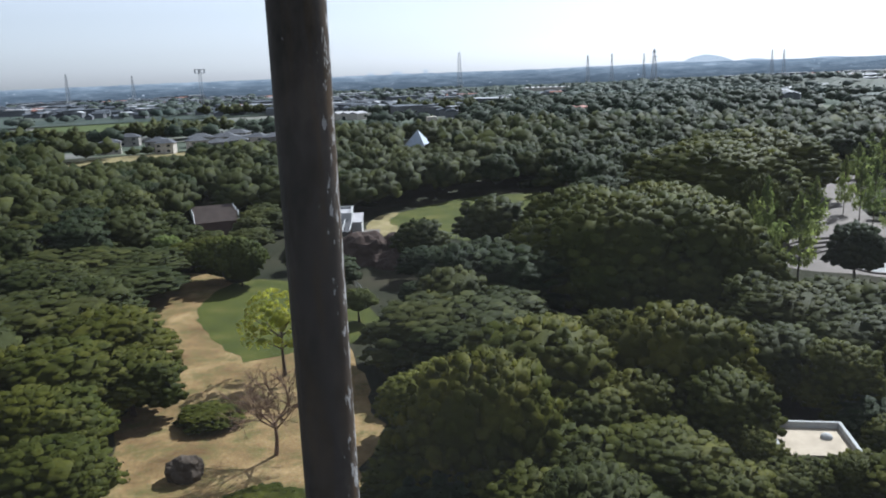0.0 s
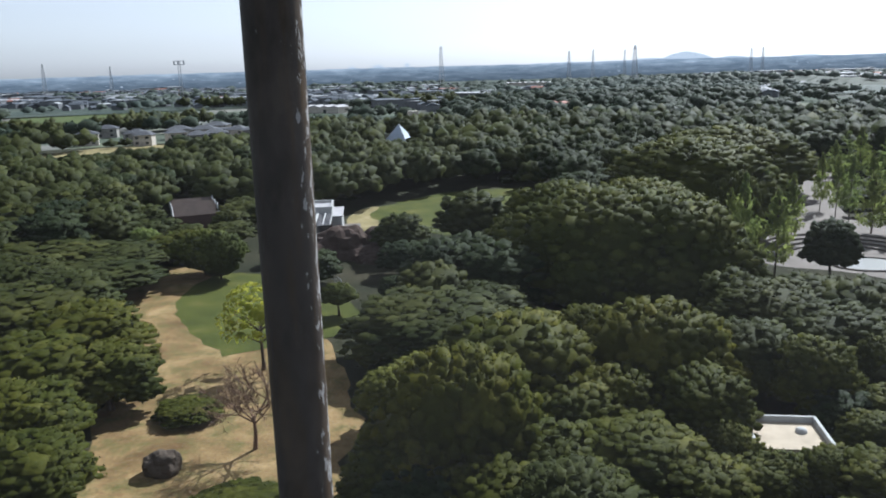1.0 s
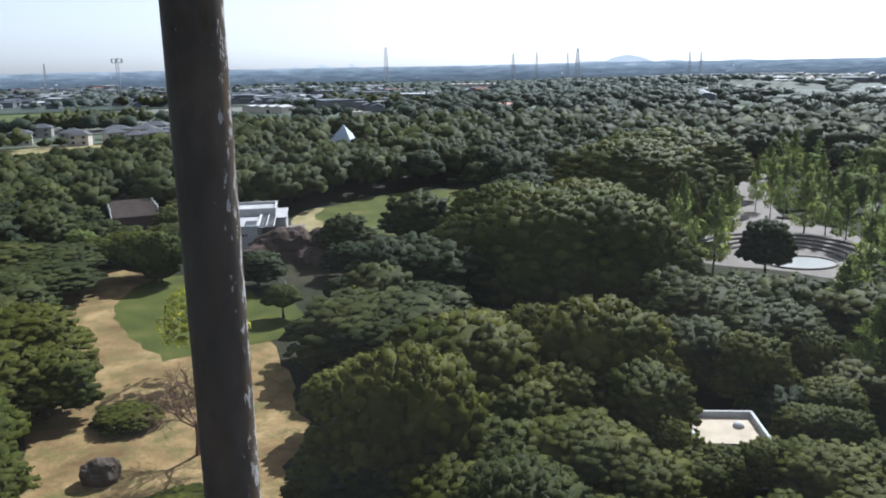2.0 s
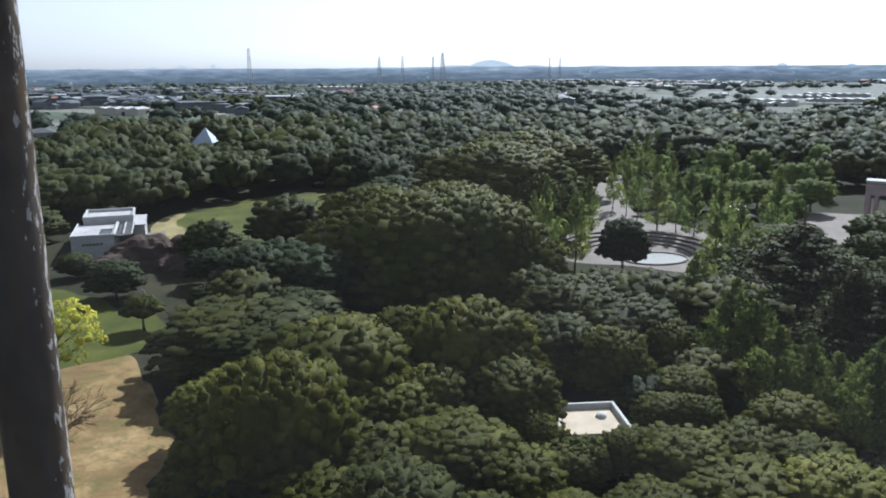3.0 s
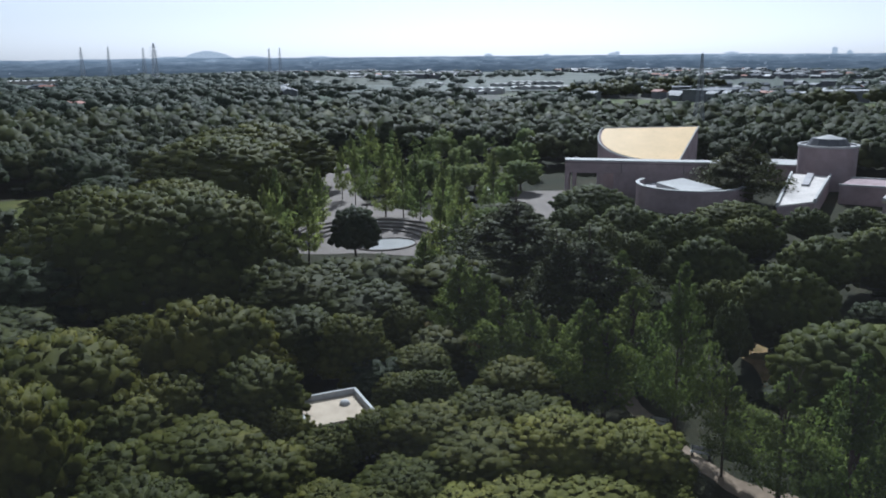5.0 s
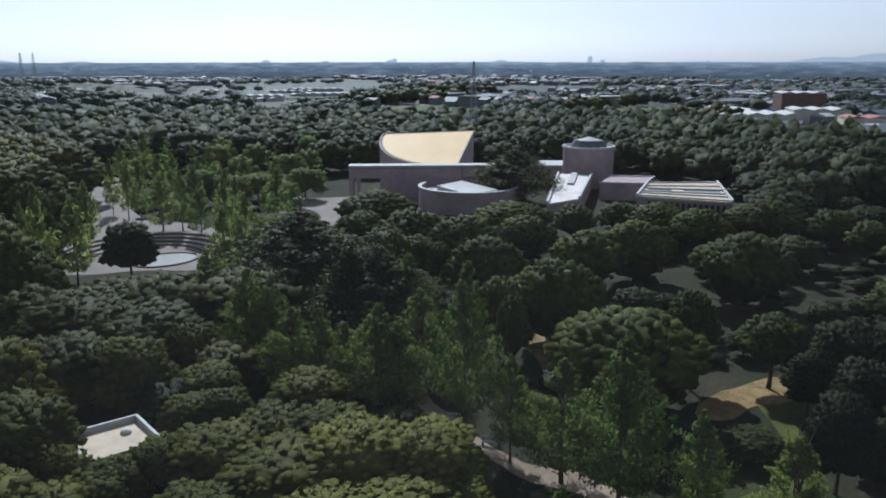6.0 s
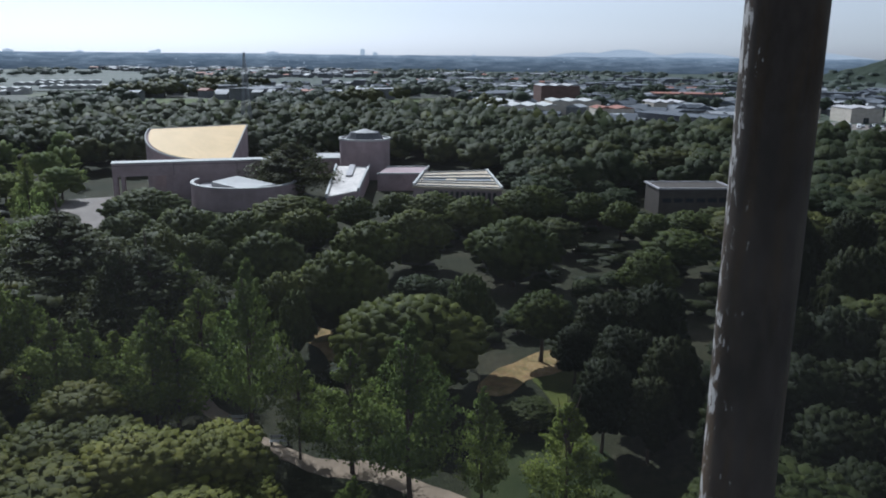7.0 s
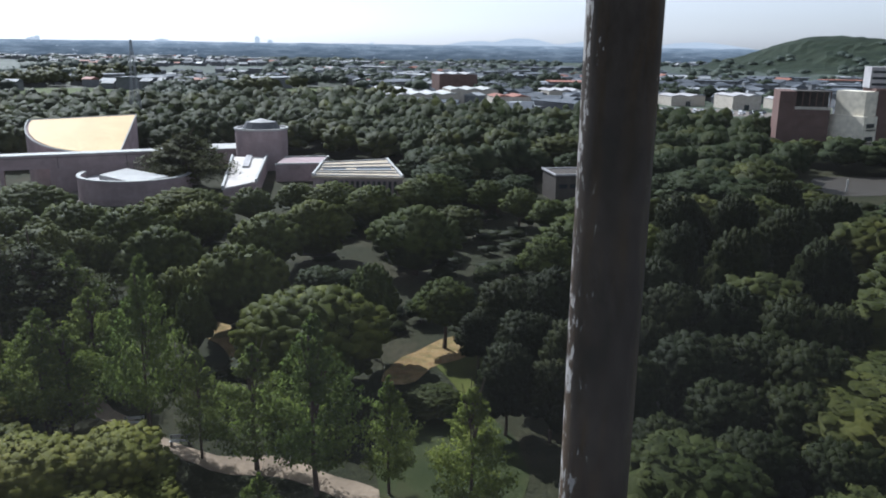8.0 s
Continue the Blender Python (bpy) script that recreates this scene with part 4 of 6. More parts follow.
POLE = pole_material()
for x, y in ((-0.473, 2.766), (3.153, -0.412)):
    bm = bmesh.new()
    n = 40
    levels = [0.0, 8, 16, 24, 30, 33, 35, 37, 42]
    rr = [[bm.verts.new((0.1 * math.cos(2 * math.pi * k / n), 0.1 * math.sin(2 * math.pi * k / n), z)) for k in range(n)] for z in levels]
    for a, b in zip(rr, rr[1:]):
        for k in range(n):
            bm.faces.new((a[k], a[(k + 1) % n], b[(k + 1) % n], b[k])).smooth = True
    bm.faces.new(rr[-1])
    bm.faces.new(rr[0][::-1])
    root = empty("steel_column", pose(x, y, 0))
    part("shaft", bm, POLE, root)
    part("foot_plate", boxes((-0.25, -0.25, 0, 0.25, 0.25, 0.03), bevel=0.005), STEEL, root)
    tagged(root, "round brown painted steel column with chipped white scratches", "column", "columns of the lookout")

# ---------------------------------------------------------------- the lookout's dusty window
def pane_material():
    m = Mat("dusty_window_glass", 0.1)
    clear, dust, gloss = m.node("ShaderNodeBsdfTransparent"), m.node("ShaderNodeBsdfTranslucent"), m.node("ShaderNodeBsdfGlossy", Roughness=0.02)
    dust.inputs[0].default_value = (0.8, 0.8, 0.8, 1)
    film = m.ramp(m.noise(2.5, 5, 0.6, stretch=(1, 1, 0.5)), [(0.3, (0.0016, 0.0016, 0.0016)), (0.75, (0.0034, 0.0034, 0.0034))])
    a = m.node("ShaderNodeMixShader")
    m.link(film, a.inputs[0])
    m.link(clear.outputs[0], a.inputs[1])
    m.link(dust.outputs[0], a.inputs[2])
    b = m.node("ShaderNodeMixShader", Fac=0.012)
    m.link(a.outputs[0], b.inputs[1])
    m.link(gloss.outputs[0], b.inputs[2])
    m.link(b.outputs[0], m.t.nodes["Material Output"].inputs[0])
    return m.m


DARKPAINT = plain("dark_interior_paint", (0.05, 0.05, 0.052), 0.8)
# unseen wall and ceiling, added to block sky from the pane's reflection
tagged(part("wall_back", strip([Vector(p) for p in disc(0, -1.0, 2.5, 60, 150, 285)], 0.1, 33.1, 37.2), DARKPAINT), "dark painted back wall of the lookout", "wall", kind="structure")
tagged(part("ceiling", prism(disc(0, -1.0, 2.56, 48), 37.2, 37.35), DARKPAINT), "dark painted ceiling of the lookout", "ceiling", kind="structure")
tagged(part("lookout_shaft", prism(disc(0, -1.0, 1.1, 32), 0, 32.9), DARKPAINT), "dark round shaft that carries the lookout", "tower", kind="structure")
tagged(part("lookout_floor", prism(disc(0, -1.0, 2.5, 48), 32.9, 33.1), STEEL), "round steel floor of the lookout", "floor", kind="structure")
win = empty("window_1")
tagged(win, "curved dusty window glass of the lookout", "window", kind="structure")
glass = part("pane", strip([Vector(p) for p in disc(0, -1.0, 2.5, 60, -75, 150)], 0.012, 33.2, 37.2), pane_material(), win)
glass.visible_shadow = False
for p in glass.data.polygons:
    p.use_smooth = True
part("sill", strip([Vector(p) for p in disc(0, -1.0, 2.5, 60, -75, 150)], 0.06, 33.1, 33.2), STEEL, win)

# ---------------------------------------------------------------- museum
museum = empty("museum")
tagged(museum, "pink rendered museum with gold curved hall and round tower", "museum")




# gold hall: a quarter disc in plan, its roof falling towards the park
B1, B2, P0 = Vector((162.8, 165.7)), Vector((187.9, 153.1)), Vector((164.2, 139.3))
arc = []
for k in range(25):
    t = k / 24 * math.pi / 2
    arc.append(B2 + (P0 - B2) * math.sin(t) + (B1 - B2) * math.cos(t))
back = (B1 - B2).normalized()
axis = Vector((-back.y, back.x))
axis = axis if axis.dot(P0 - B2) > 0 else -axis
span = (P0 - B2).dot(axis)


def hall_z(p):
    return 14.7 - 6.8 * max(0.0, (p - B2).dot(axis)) / span


outline = [tuple(B2)] + [tuple(p) for p in arc]
part("hall_wall", prism(outline, 0, 0, [hall_z(Vector(p)) for p in outline]), PINK, museum, "pink curved wall of the hall")
inner = [B2 + (Vector(p) - B2) * 0.965 + axis * 0.25 + back * 0.3 for p in outline]
bm = bmesh.new()
vs = [bm.verts.new((p.x, p.y, hall_z(p) + 0.12)) for p in inner]
bm.faces.new(vs)
bmesh.ops.recalc_face_normals(bm, faces=bm.faces)
ret = bmesh.ops.extrude_face_region(bm, geom=list(bm.faces))
for v in [g for g in ret["geom"] if isinstance(g, bmesh.types.BMVert)]:
    v.co.z += 0.1
part("gold_roof", bm, GOLD, museum, "shining gold metal roof, sloped")
rim = bmesh.new()
pts = [Vector(p) for p in outline] + [Vector(outline[0])]
for a, b in zip(pts, pts[1:]):
    tube(rim, (a.x, a.y, hall_z(a) + 0.15), (b.x, b.y, hall_z(b) + 0.15), 0.22, 0.22, 5)
part("roof_rim", rim, WHITE, museum, "pale coping along the roof edge")

# long beam on two legs
A, C = Vector((139.5, 154.6)), Vector((171.0, 121.5))
u = (C - A).normalized()
nrm = Vector((-u.y, u.x))
if nrm.dot(A) < 0:
    nrm = -nrm
L = (C - A).length


def along(s, off=0.0):
    q = A + u * s + nrm * off
    return (q.x, q.y)


beam_wall = part("beam_wall", prism([along(0), along(L), along(L, 4), along(0, 4)], 5.7, 8.7), PINK, museum)
part("beam_coping", prism([along(-0.15, -0.15), along(L, -0.15), along(L, 4.15), along(-0.15, 4.15)], 8.7, 9.0), WHITE, beam_wall)
part("leg", prism([along(0), along(1.1), along(1.1, 4), along(0, 4)], 0, 5.7), PINK, museum)
part("leg", prism([along(1.9), along(2.7), along(2.7, 4), along(1.9, 4)], 0, 5.7), PINK, museum)
part("lower_wall", prism([along(12.2, 0.3), along(L, 0.3), along(L, 3.7), along(12.2, 3.7)], 0, 5.7), PINK, museum)

part("beam_joint", prism([along(14.0, -0.06), along(14.12, -0.06), along(14.12, -0.005), along(14.0, -0.005)], 5.7, 8.7), DARKWALL, beam_wall)
part("beam_joint", prism([along(29.0, -0.06), along(29.12, -0.06), along(29.12, -0.005), along(29.0, -0.005)], 5.7, 8.7), DARKWALL, beam_wall)
part("beam_line", prism([along(0, -0.05), along(L, -0.05), along(L, -0.005), along(0, -0.005)], 8.2, 8.3), DARKWALL, beam_wall)

# low drum before the beam, with a white canopy
cx, cy = 152.5, 125.5
part("drum_wall", strip([Vector(p) for p in disc(cx, cy, 12.0, 40, 150, 345)], 0.6, 0, 5.2), PINK, museum, "low curved pink wall")
part("drum_coping", strip([Vector(p) for p in disc(cx, cy, 12.0, 40, 150, 345)], 0.9, 5.2, 5.45), WHITE, museum)
part("drum_roof", prism(disc(cx, cy, 11.6, 40), 3.6, 4.0), GREYROOF, museum)
part("canopy", prism([(146.0, 130.0), (151.0, 126.5), (150.5, 115.0), (144.0, 119.0)], 4.0, 5.0, [5.6, 6.6, 5.6, 4.9]), WHITE, museum, "white tilted canopy roof")

# round tower
cx, cy, R = 202.5, 122.5, 7.2
tower_wall = part("tower_wall", prism(disc(cx, cy, R, 56), 0, 11.0), PINK, museum, "pink cylindrical tower wall")
part("tower_coping", strip([Vector(p) for p in disc(cx, cy, R, 56, 0, 359.9)], 0.6, 11.0, 11.5), WHITE, tower_wall)
tower_roof = part("tower_roof", prism(disc(cx, cy, R - 0.3, 48), 10.9, 11.05), GREYROOF, museum)
bm = bmesh.new()
bmesh.ops.create_cone(bm, cap_ends=True, segments=12, radius1=5.4, radius2=4.2, depth=2.0, matrix=Matrix.Translation((cx, cy, 12.05)))
part("lantern_sides", bm, SLATE, tower_roof, "dark sloping lantern sides")
bm = bmesh.new()
bmesh.ops.create_cone(bm, cap_ends=True, segments=12, radius1=3.2, radius2=0.25, depth=0.9, matrix=Matrix.Translation((cx, cy, 13.5)))
part("lantern_cap", bm, WHITE, tower_roof, "low pale lantern cap")

# roof deck running from the tower towards the park
deck = [(190.5, 124.5), (194.0, 116.0), (157.5, 97.0), (147.0, 98.6)]
part("deck_wall", prism(deck, 0, 4.2), PINK, museum)
part("deck_roof", prism([tuple(Vector(p) * 0.985 + Vector((168.0, 106.0)) * 0.015) for p in deck], 4.2, 4.5), PALEDECK, museum, "pale grey walkway roof")
for a, b in ((0, 3), (1, 2)):
    part("deck_parapet", strip([Vector(deck[a]), Vector(deck[b])], 0.5, 4.2, 5.1), WHITE, museum, "white parapet")
mid0, mid1 = (Vector(deck[0]) + Vector(deck[1])) / 2, (Vector(deck[2]) + Vector(deck[3])) / 2
part("deck_upstand", strip([mid0, mid0.lerp(mid1, 0.45)], 1.6, 4.5, 5.0), GREYROOF, museum)

# low wings behind and beside the tower
part("back_wing", prism([(199.0, 150.0), (212.0, 134.0), (204.0, 126.0), (190.0, 142.0)], 0, 5.0), PINK, museum)
part("back_wing_roof", prism([(198.6, 150.4), (212.4, 133.8), (204.0, 125.6), (189.6, 142.0)], 5.0, 5.4), WHITE, museum)
part("side_wing", prism([(195.0, 111.0), (201.0, 101.0), (188.0, 97.0), (182.5, 106.6)], 0, 4.4), PINK, museum)
part("side_wing_roof", prism([(194.6, 110.6), (200.4, 101.2), (188.2, 97.4), (183.0, 106.4)], 4.4, 4.5), PINK, museum)
part("side_wing_coping", strip([Vector((195.2, 111.2)), Vector((201.3, 101.0)), Vector((188.0, 96.7)), Vector((182.2, 106.6))], 0.5, 4.4, 4.8), WHITE, museum)

# flat hall with pale ribs
flat = [(162.9, 85.5), (182.1, 92.9), (194.0, 80.5), (168.5, 66.0)]
flat_wall = part("flat_hall_wall", prism(flat, 0, 5.3), PINK, museum)
flat_roof = part("flat_roof", prism([tuple(Vector(p) + (Vector(p) - Vector((177, 81))) * 0.03) for p in flat], 5.3, 5.8), SANDROOF, museum, "cream flat roof")
f0, f1, f2, f3 = (Vector(p) for p in flat)
for s0, s1, q0, q1 in ((0.07, 0.36, 0.36, 0.52), (0.5, 0.95, 0.36, 0.52)):
    slot = [f0.lerp(f1, q).lerp(f3.lerp(f2, q), s) for s, q in ((s0, q0), (s1, q0), (s1, q1), (s0, q1))]
    part("roof_slot", prism([tuple(p) for p in slot], 5.8, 5.86), GLASSDARK, flat_roof, "dark glazed roof slot")
for t in (0.02, 0.2, 0.34, 0.54, 0.74, 0.98):
    part("roof_rib", strip([f0.lerp(f1, t), f3.lerp(f2, t)], 0.35, 5.8, 6.1), WHITE, flat_roof, "pale roof rib")
for t in (0.0, 1.0):
    part("roof_edge", strip([f0.lerp(f3, t), f1.lerp(f2, t)], 0.5, 5.8, 6.3), WHITE, flat_roof)
for k in range(14):
    a = f3.lerp(f0, 0.08 + 0.06 * k) * 0.9985
    part("window", boxes((a.x - 0.25, a.y - 0.25, 2.0, a.x + 0.25, a.y + 0.25, 4.8)), GLASSDARK, flat_wall)

# ---------------------------------------------------------------- other park buildings
def framed(name, x, y, turn, label, category):
    root = empty(name, pose(x, y, 0, 0, 0, turn))
    return tagged(root, label, category)


pav = framed("pavilion", -27.0, 171.0, 4.0, "white flat-roofed pavilion with parapets and a slatted dark pergola", "pavilion")
part("front_wall", boxes((-4.5, -11, 0, 3.0, 3, 4.0)), WHITE, pav)
part("front_roof", boxes((-4.3, -10.8, 4.0, 2.8, 2.8, 4.1)), GREYROOF, pav)
for q in ((-4.6, -11.1, 4.0, 3.1, -10.8, 4.6), (2.8, -10.8, 4.0, 3.1, 3.0, 4.6), (-4.6, -10.8, 4.0, -4.3, 3.0, 4.6)):
    part("parapet", boxes(q, bevel=0.03), WHITE, pav)
# thin dark slab laid on the roof in place of a shadow
part("roof_well", boxes((0.2, -9.5, 4.1, 2.4, -3.0, 4.16)), GLASSDARK, pav, "dark recessed roof panel")
part("rear_wall", boxes((-3.5, 3.0, 0, 6.0, 12.5, 5.0)), WHITE, pav)
rear_roof = part("rear_roof", boxes((-3.2, 3.3, 5.0, 5.7, 12.2, 5.1)), GREYROOF, pav)
for q in ((-3.6, 2.9, 5.0, 6.1, 3.2, 5.7), (-3.6, 12.2, 5.0, 6.1, 12.6, 5.7), (-3.6, 3.2, 5.0, -3.2, 12.2, 5.7), (5.7, 3.2, 5.0, 6.1, 12.2, 5.7)):
    part("parapet", boxes(q, bevel=0.03), WHITE, pav)
part("side_block", boxes((6.1, 0.0, 0, 8.2, 12.0, 3.8)), WHITE, pav)
part("side_roof", boxes((6.0, -0.1, 3.8, 8.4, 12.1, 4.1), bevel=0.03), GREYROOF, pav)
part("terrace", boxes((8.2, 0.0, 0, 12.0, 11.0, 0.25)), PAVING, pav, "paved terrace slab")
part("pergola_deck", boxes((3.1, -10.8, 4.0, 6.3, 2.9, 4.12)), GLASSDARK, pav, "dark glazed pergola roof")
for k in range(9):
    part("pergola_slat", boxes((3.1, -10.8 + 1.68 * k, 4.12, 6.3, -10.55 + 1.68 * k, 4.3)), GREYROOF, pav)
for x in (3.1, 4.6, 6.1):
    part("pergola_beam", boxes((x, -11.0, 4.3, x + 0.2, 2.9, 4.5)), WHITE, pav)
for yy in (-10.7, -6.3, -2.0, 2.3):
    part("pergola_post", boxes((5.95, yy, 0, 6.2, yy + 0.25, 4.0)), BROWNBRICK, pav)
for k in range(5):
    part("lattice_brace", boxes((5.95, -10.3 + 0.8 * k, 1.0, 6.05, -10.1 + 0.8 * k, 3.6)), BROWNBRICK, pav)
for k in range(6):
    part("sign_bar", boxes((-2.6 + 0.62 * k, -11.03, 2.55, -2.15 + 0.62 * k, -10.99, 2.95)), GLASSDARK, pav)

barn = framed("shelter", -56.0, 191.0, 20.0, "park shelter with a pale ridged roof under trees", "shelter")
bm = bmesh.new()
for k in range(3):
    y0 = -8 + 5.5 * k
    a = [bm.verts.new(p) for p in ((-5, y0, 3.2), (5, y0, 3.2), (5, y0 + 2.6, 5.2), (-5, y0 + 2.6, 5.2))]
    b = [bm.verts.new(p) for p in ((-5, y0 + 5.2, 3.2), (5, y0 + 5.2, 3.2))]
    bm.faces.new(a)
    bm.faces.new((a[3], a[2], b[1], b[0]))
bmesh.ops.solidify(bm, geom=bm.faces, thickness=0.2)
part("roof", bm, plain("brown_sheet_roof", (0.17, 0.135, 0.12), 0.8), barn)
for k in range(3):
    for x in (-5.05, 5.05):
        y0 = -8 + 5.5 * k
        bm = bmesh.new()
        tube(bm, (x, y0, 3.25), (x, y0 + 2.6, 5.3), 0.16, 0.16, 4)
        tube(bm, (x, y0 + 2.6, 5.3), (x, y0 + 5.2, 3.25), 0.16, 0.16, 4)
        part("verge", bm, WHITE, barn, "white painted gable edge")
part("wall", boxes((-4.6, -7.6, 0, 4.6, 8, 3.1)), BROWNBRICK, barn)

hut = framed("roof_building", 29.3, 61.8, -9.0, "small flat-roofed building with white parapet and a round vent", "building")
part("wall", boxes((-3.2, -2.6, 0, 3.0, 3.0, 3.75)), CREAM, hut)
part("roof", boxes((-3.0, -2.4, 3.75, 2.8, 2.8, 4.0)), SANDROOF, hut)
for q in ((-3.25, 2.75, 3.75, 3.05, 3.05, 4.55), (2.75, -2.65, 3.75, 3.05, 2.75, 4.55), (-3.25, -2.65, 3.75, -2.95, 2.75, 4.55)):
    part("parapet", boxes(q, bevel=0.03), WHITE, hut, "white parapet")
bm = bmesh.new()
bmesh.ops.create_uvsphere(bm, u_segments=16, v_segments=8, radius=0.5, matrix=Matrix.Translation((1.3, 0.9, 4.05)) @ Matrix.Diagonal((1, 1, 0.75, 1)))
part("vent", bm, WHITE, hut, "white domed roof vent")

dark = framed("brick_block", 182.8, 34.0, 29.4, "dark brick building with a pale roof edge behind trees", "building")
body = part("wall", boxes((0, -17, 0, 10, 0, 6.2)), DARKWALL, dark)
part("roof", boxes((0.1, -16.9, 6.2, 9.9, -0.1, 6.3)), DARKWALL, dark)
for q in ((-0.3, -17.3, 6.2, 0.1, 0.3, 6.55), (9.9, -17.3, 6.2, 10.3, 0.3, 6.55), (0.1, -17.3, 6.2, 9.9, -16.9, 6.55), (0.1, -0.1, 6.2, 9.9, 0.3, 6.55)):
    part("roof_edge", boxes(q), GREYROOF, dark)
for k in range(6):
    part("window", boxes((-0.06, -15.8 + 2.6 * k, 3.2, 0.02, -13.8 + 2.6 * k, 4.2)), GLASSDARK, body)

# tall brown and cream building at the edge of the park
blk = framed("apartment_building", 297.0, -32.0, 4.0, "tall brown brick building with a cream stair tower", "building")
brown_wall = part("brown_wall", boxes((0, -2, 0, 16, 9, 15.6)), BROWNBRICK, blk, "brown brick wall")
part("corner_wall", boxes((-0.3, 9, 0, 16, 14, 21.4), bevel=0.05), BROWNBRICK, blk, "taller brown brick corner")
part("parapet", boxes((-0.25, -2, 15.6, 0.15, 9, 16.5)), CREAM, blk, "pale parapet band")
part("roof_storey", boxes((5, -2, 15.6, 16, 9, 21.2)), DARKWALL, blk, "dark recessed upper storey")
for k in range(6):
    part("frame_post", boxes((0.0, -1.8 + 2.1 * k, 16.5, 0.3, -1.5 + 2.1 * k, 21.2)), BROWNBRICK, blk)
part("frame_beam", boxes((-0.1, -2, 21.2, 5.0, 9, 21.6)), DARKWALL, blk)
for k in range(4):
    part("wall_band", boxes((-0.08, -2, 3.0 + 3.4 * k, -0.005, 9, 3.12 + 3.4 * k)), DARKWALL, brown_wall)
PALECREAM = plain("pale_cream_wall", (0.68, 0.63, 0.52), 0.85)
part("tower_wall", prism([(-7.0, -11.0), (2.6, -2.3), (7.0, -7.2), (-2.6, -15.8)], 0, 14.2), PALECREAM, blk, "cream stair tower set at an angle")
part("tower_upper", prism([(-5.0, -11.0), (3.0, -3.8), (7.0, -8.2), (-1.0, -15.4)], 14.2, 22.0), PALECREAM, blk, "set-back upper stair tower")
part("rear_wall", boxes((0, -32, 0, 18, -14.7, 22.8)), BROWNBRICK, blk, "brown brick wall")
upper = part("upper_block", boxes((6, -34, 22.8, 16, -14, 29.6)), GREYROOF, blk, "pale grey upper storeys")
for k in range(3):
    part("window_band", boxes((5.94, -33.5, 23.6 + 2.0 * k, 6.02, -14.5, 24.4 + 2.0 * k)), GLASSDARK, upper)
for k in range(2):
    q = [Vector((-6.3, -12.0)), Vector((-3.4, -15.2))]
    part("ledge", strip(q, 0.7, 5.6 + 4.2 * k, 5.9 + 4.2 * k), DARKWALL, blk)
    part("opening", strip([Vector((-6.2, -12.0)), Vector((-3.6, -14.8))], 0.24, 6.4 + 4.2 * k, 7.8 + 4.2 * k), GLASSDARK, blk)

# pond beyond the woods, with a pale post in it
tagged(part("pond", prism(rough_outline(POND, 3.0, 0.8, 31), -0.05, 0.06), POND_WATER), "still brown pond among the trees", "water", kind="structure")
post = framed("pond_post", 226.0, -32.1, 0.0, "white post standing in the pond", "post")
bm = bmesh.new()
tube(bm, (0, 0, 0), (0, 0, 2.6), 0.28, 0.2, 10)
part("shaft", bm, WHITE, post)
bm = bmesh.new()
tube(bm, (0, 0, 2.6), (0, 0, 3.2), 0.34, 0.12, 10)
part("cap", bm, WHITE, post)

# small kiosk past the dark brick block
kiosk = framed("kiosk", 243.0, 45.5, 20.0, "small kiosk with a pale hipped roof among trees", "kiosk")
part("wall", boxes((-2.4, -2.0, 0, 2.4, 2.0, 4.4)), CREAM, kiosk)
bm = bmesh.new()
lo = [bm.verts.new(p) for p in ((-3.4, -3.0, 4.3), (3.4, -3.0, 4.3), (3.4, 3.0, 4.3), (-3.4, 3.0, 4.3))]
hi = [bm.verts.new((-0.6, 0, 6.2)), bm.verts.new((0.6, 0, 6.2))]
for f in ((lo[0], lo[1], hi[1], hi[0]), (lo[1], lo[2], hi[1]), (lo[2], lo[3], hi[0], hi[1]), (lo[3], lo[0], hi[0]), lo[::-1]):
    bm.faces.new(f)
part("roof", bm, GREYROOF, kiosk)

# glass pyramid and a block behind it
pyr = framed("glass_pyramid", -13.0, 384.0, 25.0, "pale blue panelled pyramid roof above the woods", "pyramid")
bm = bmesh.new()
bmesh.ops.create_cone(bm, cap_ends=True, segments=4, radius1=7.8, radius2=0.05, depth=7.6, matrix=Matrix.Translation((0, 0, 4.8)))
part("panels", bm, BLUEGLASS, pyr)
for k in range(4):
    bm = bmesh.new()
    a = radians(90 * k)
    tube(bm, (7.8 * math.cos(a), 7.8 * math.sin(a), 1.0), (0, 0, 8.6), 0.16, 0.16, 5)
    part("rib", bm, WHITE, pyr)
part("base", boxes((-5, -5, 0, 5, 5, 1.0)), GREYROOF, pyr)
bl = framed("hall_block", -10.0, 432.0, 10.0, "pale concrete hall behind the pyramid", "building")
part("wall", boxes((-9, -5, 0, 5, 5, 8)), CREAM, bl)
part("tower", boxes((0.5, -3, 8, 5.5, 2, 12)), CREAM, bl)

# ---------------------------------------------------------------- stepped seats round the plaza pool
seats = empty("stepped_seats", pose(73.0, 136.0, 0))
tagged(seats, "curved pale stone terraces round a shallow pool", "steps")
for k in range(4):
    part("step", strip([Vector(p) for p in disc(0, 0, 10.5 + 1.6 * k, 36, -45, 110)], 1.5, 0, 0.35 + 0.4 * k), PAVING, seats)
part("pool_floor", prism([(0.62 * x + 1.0, 0.5 * y - 4.5) for x, y in disc(0, 0, 9.4, 40)], 0.0, 0.09), WATER, seats, "still shallow pool water")
part("pool_rim", strip([Vector((0.62 * x + 1.0, 0.5 * y - 4.5)) for x, y in disc(0, 0, 9.7, 40, 0, 359)], 0.4, 0.0, 0.3), PAVING, seats)

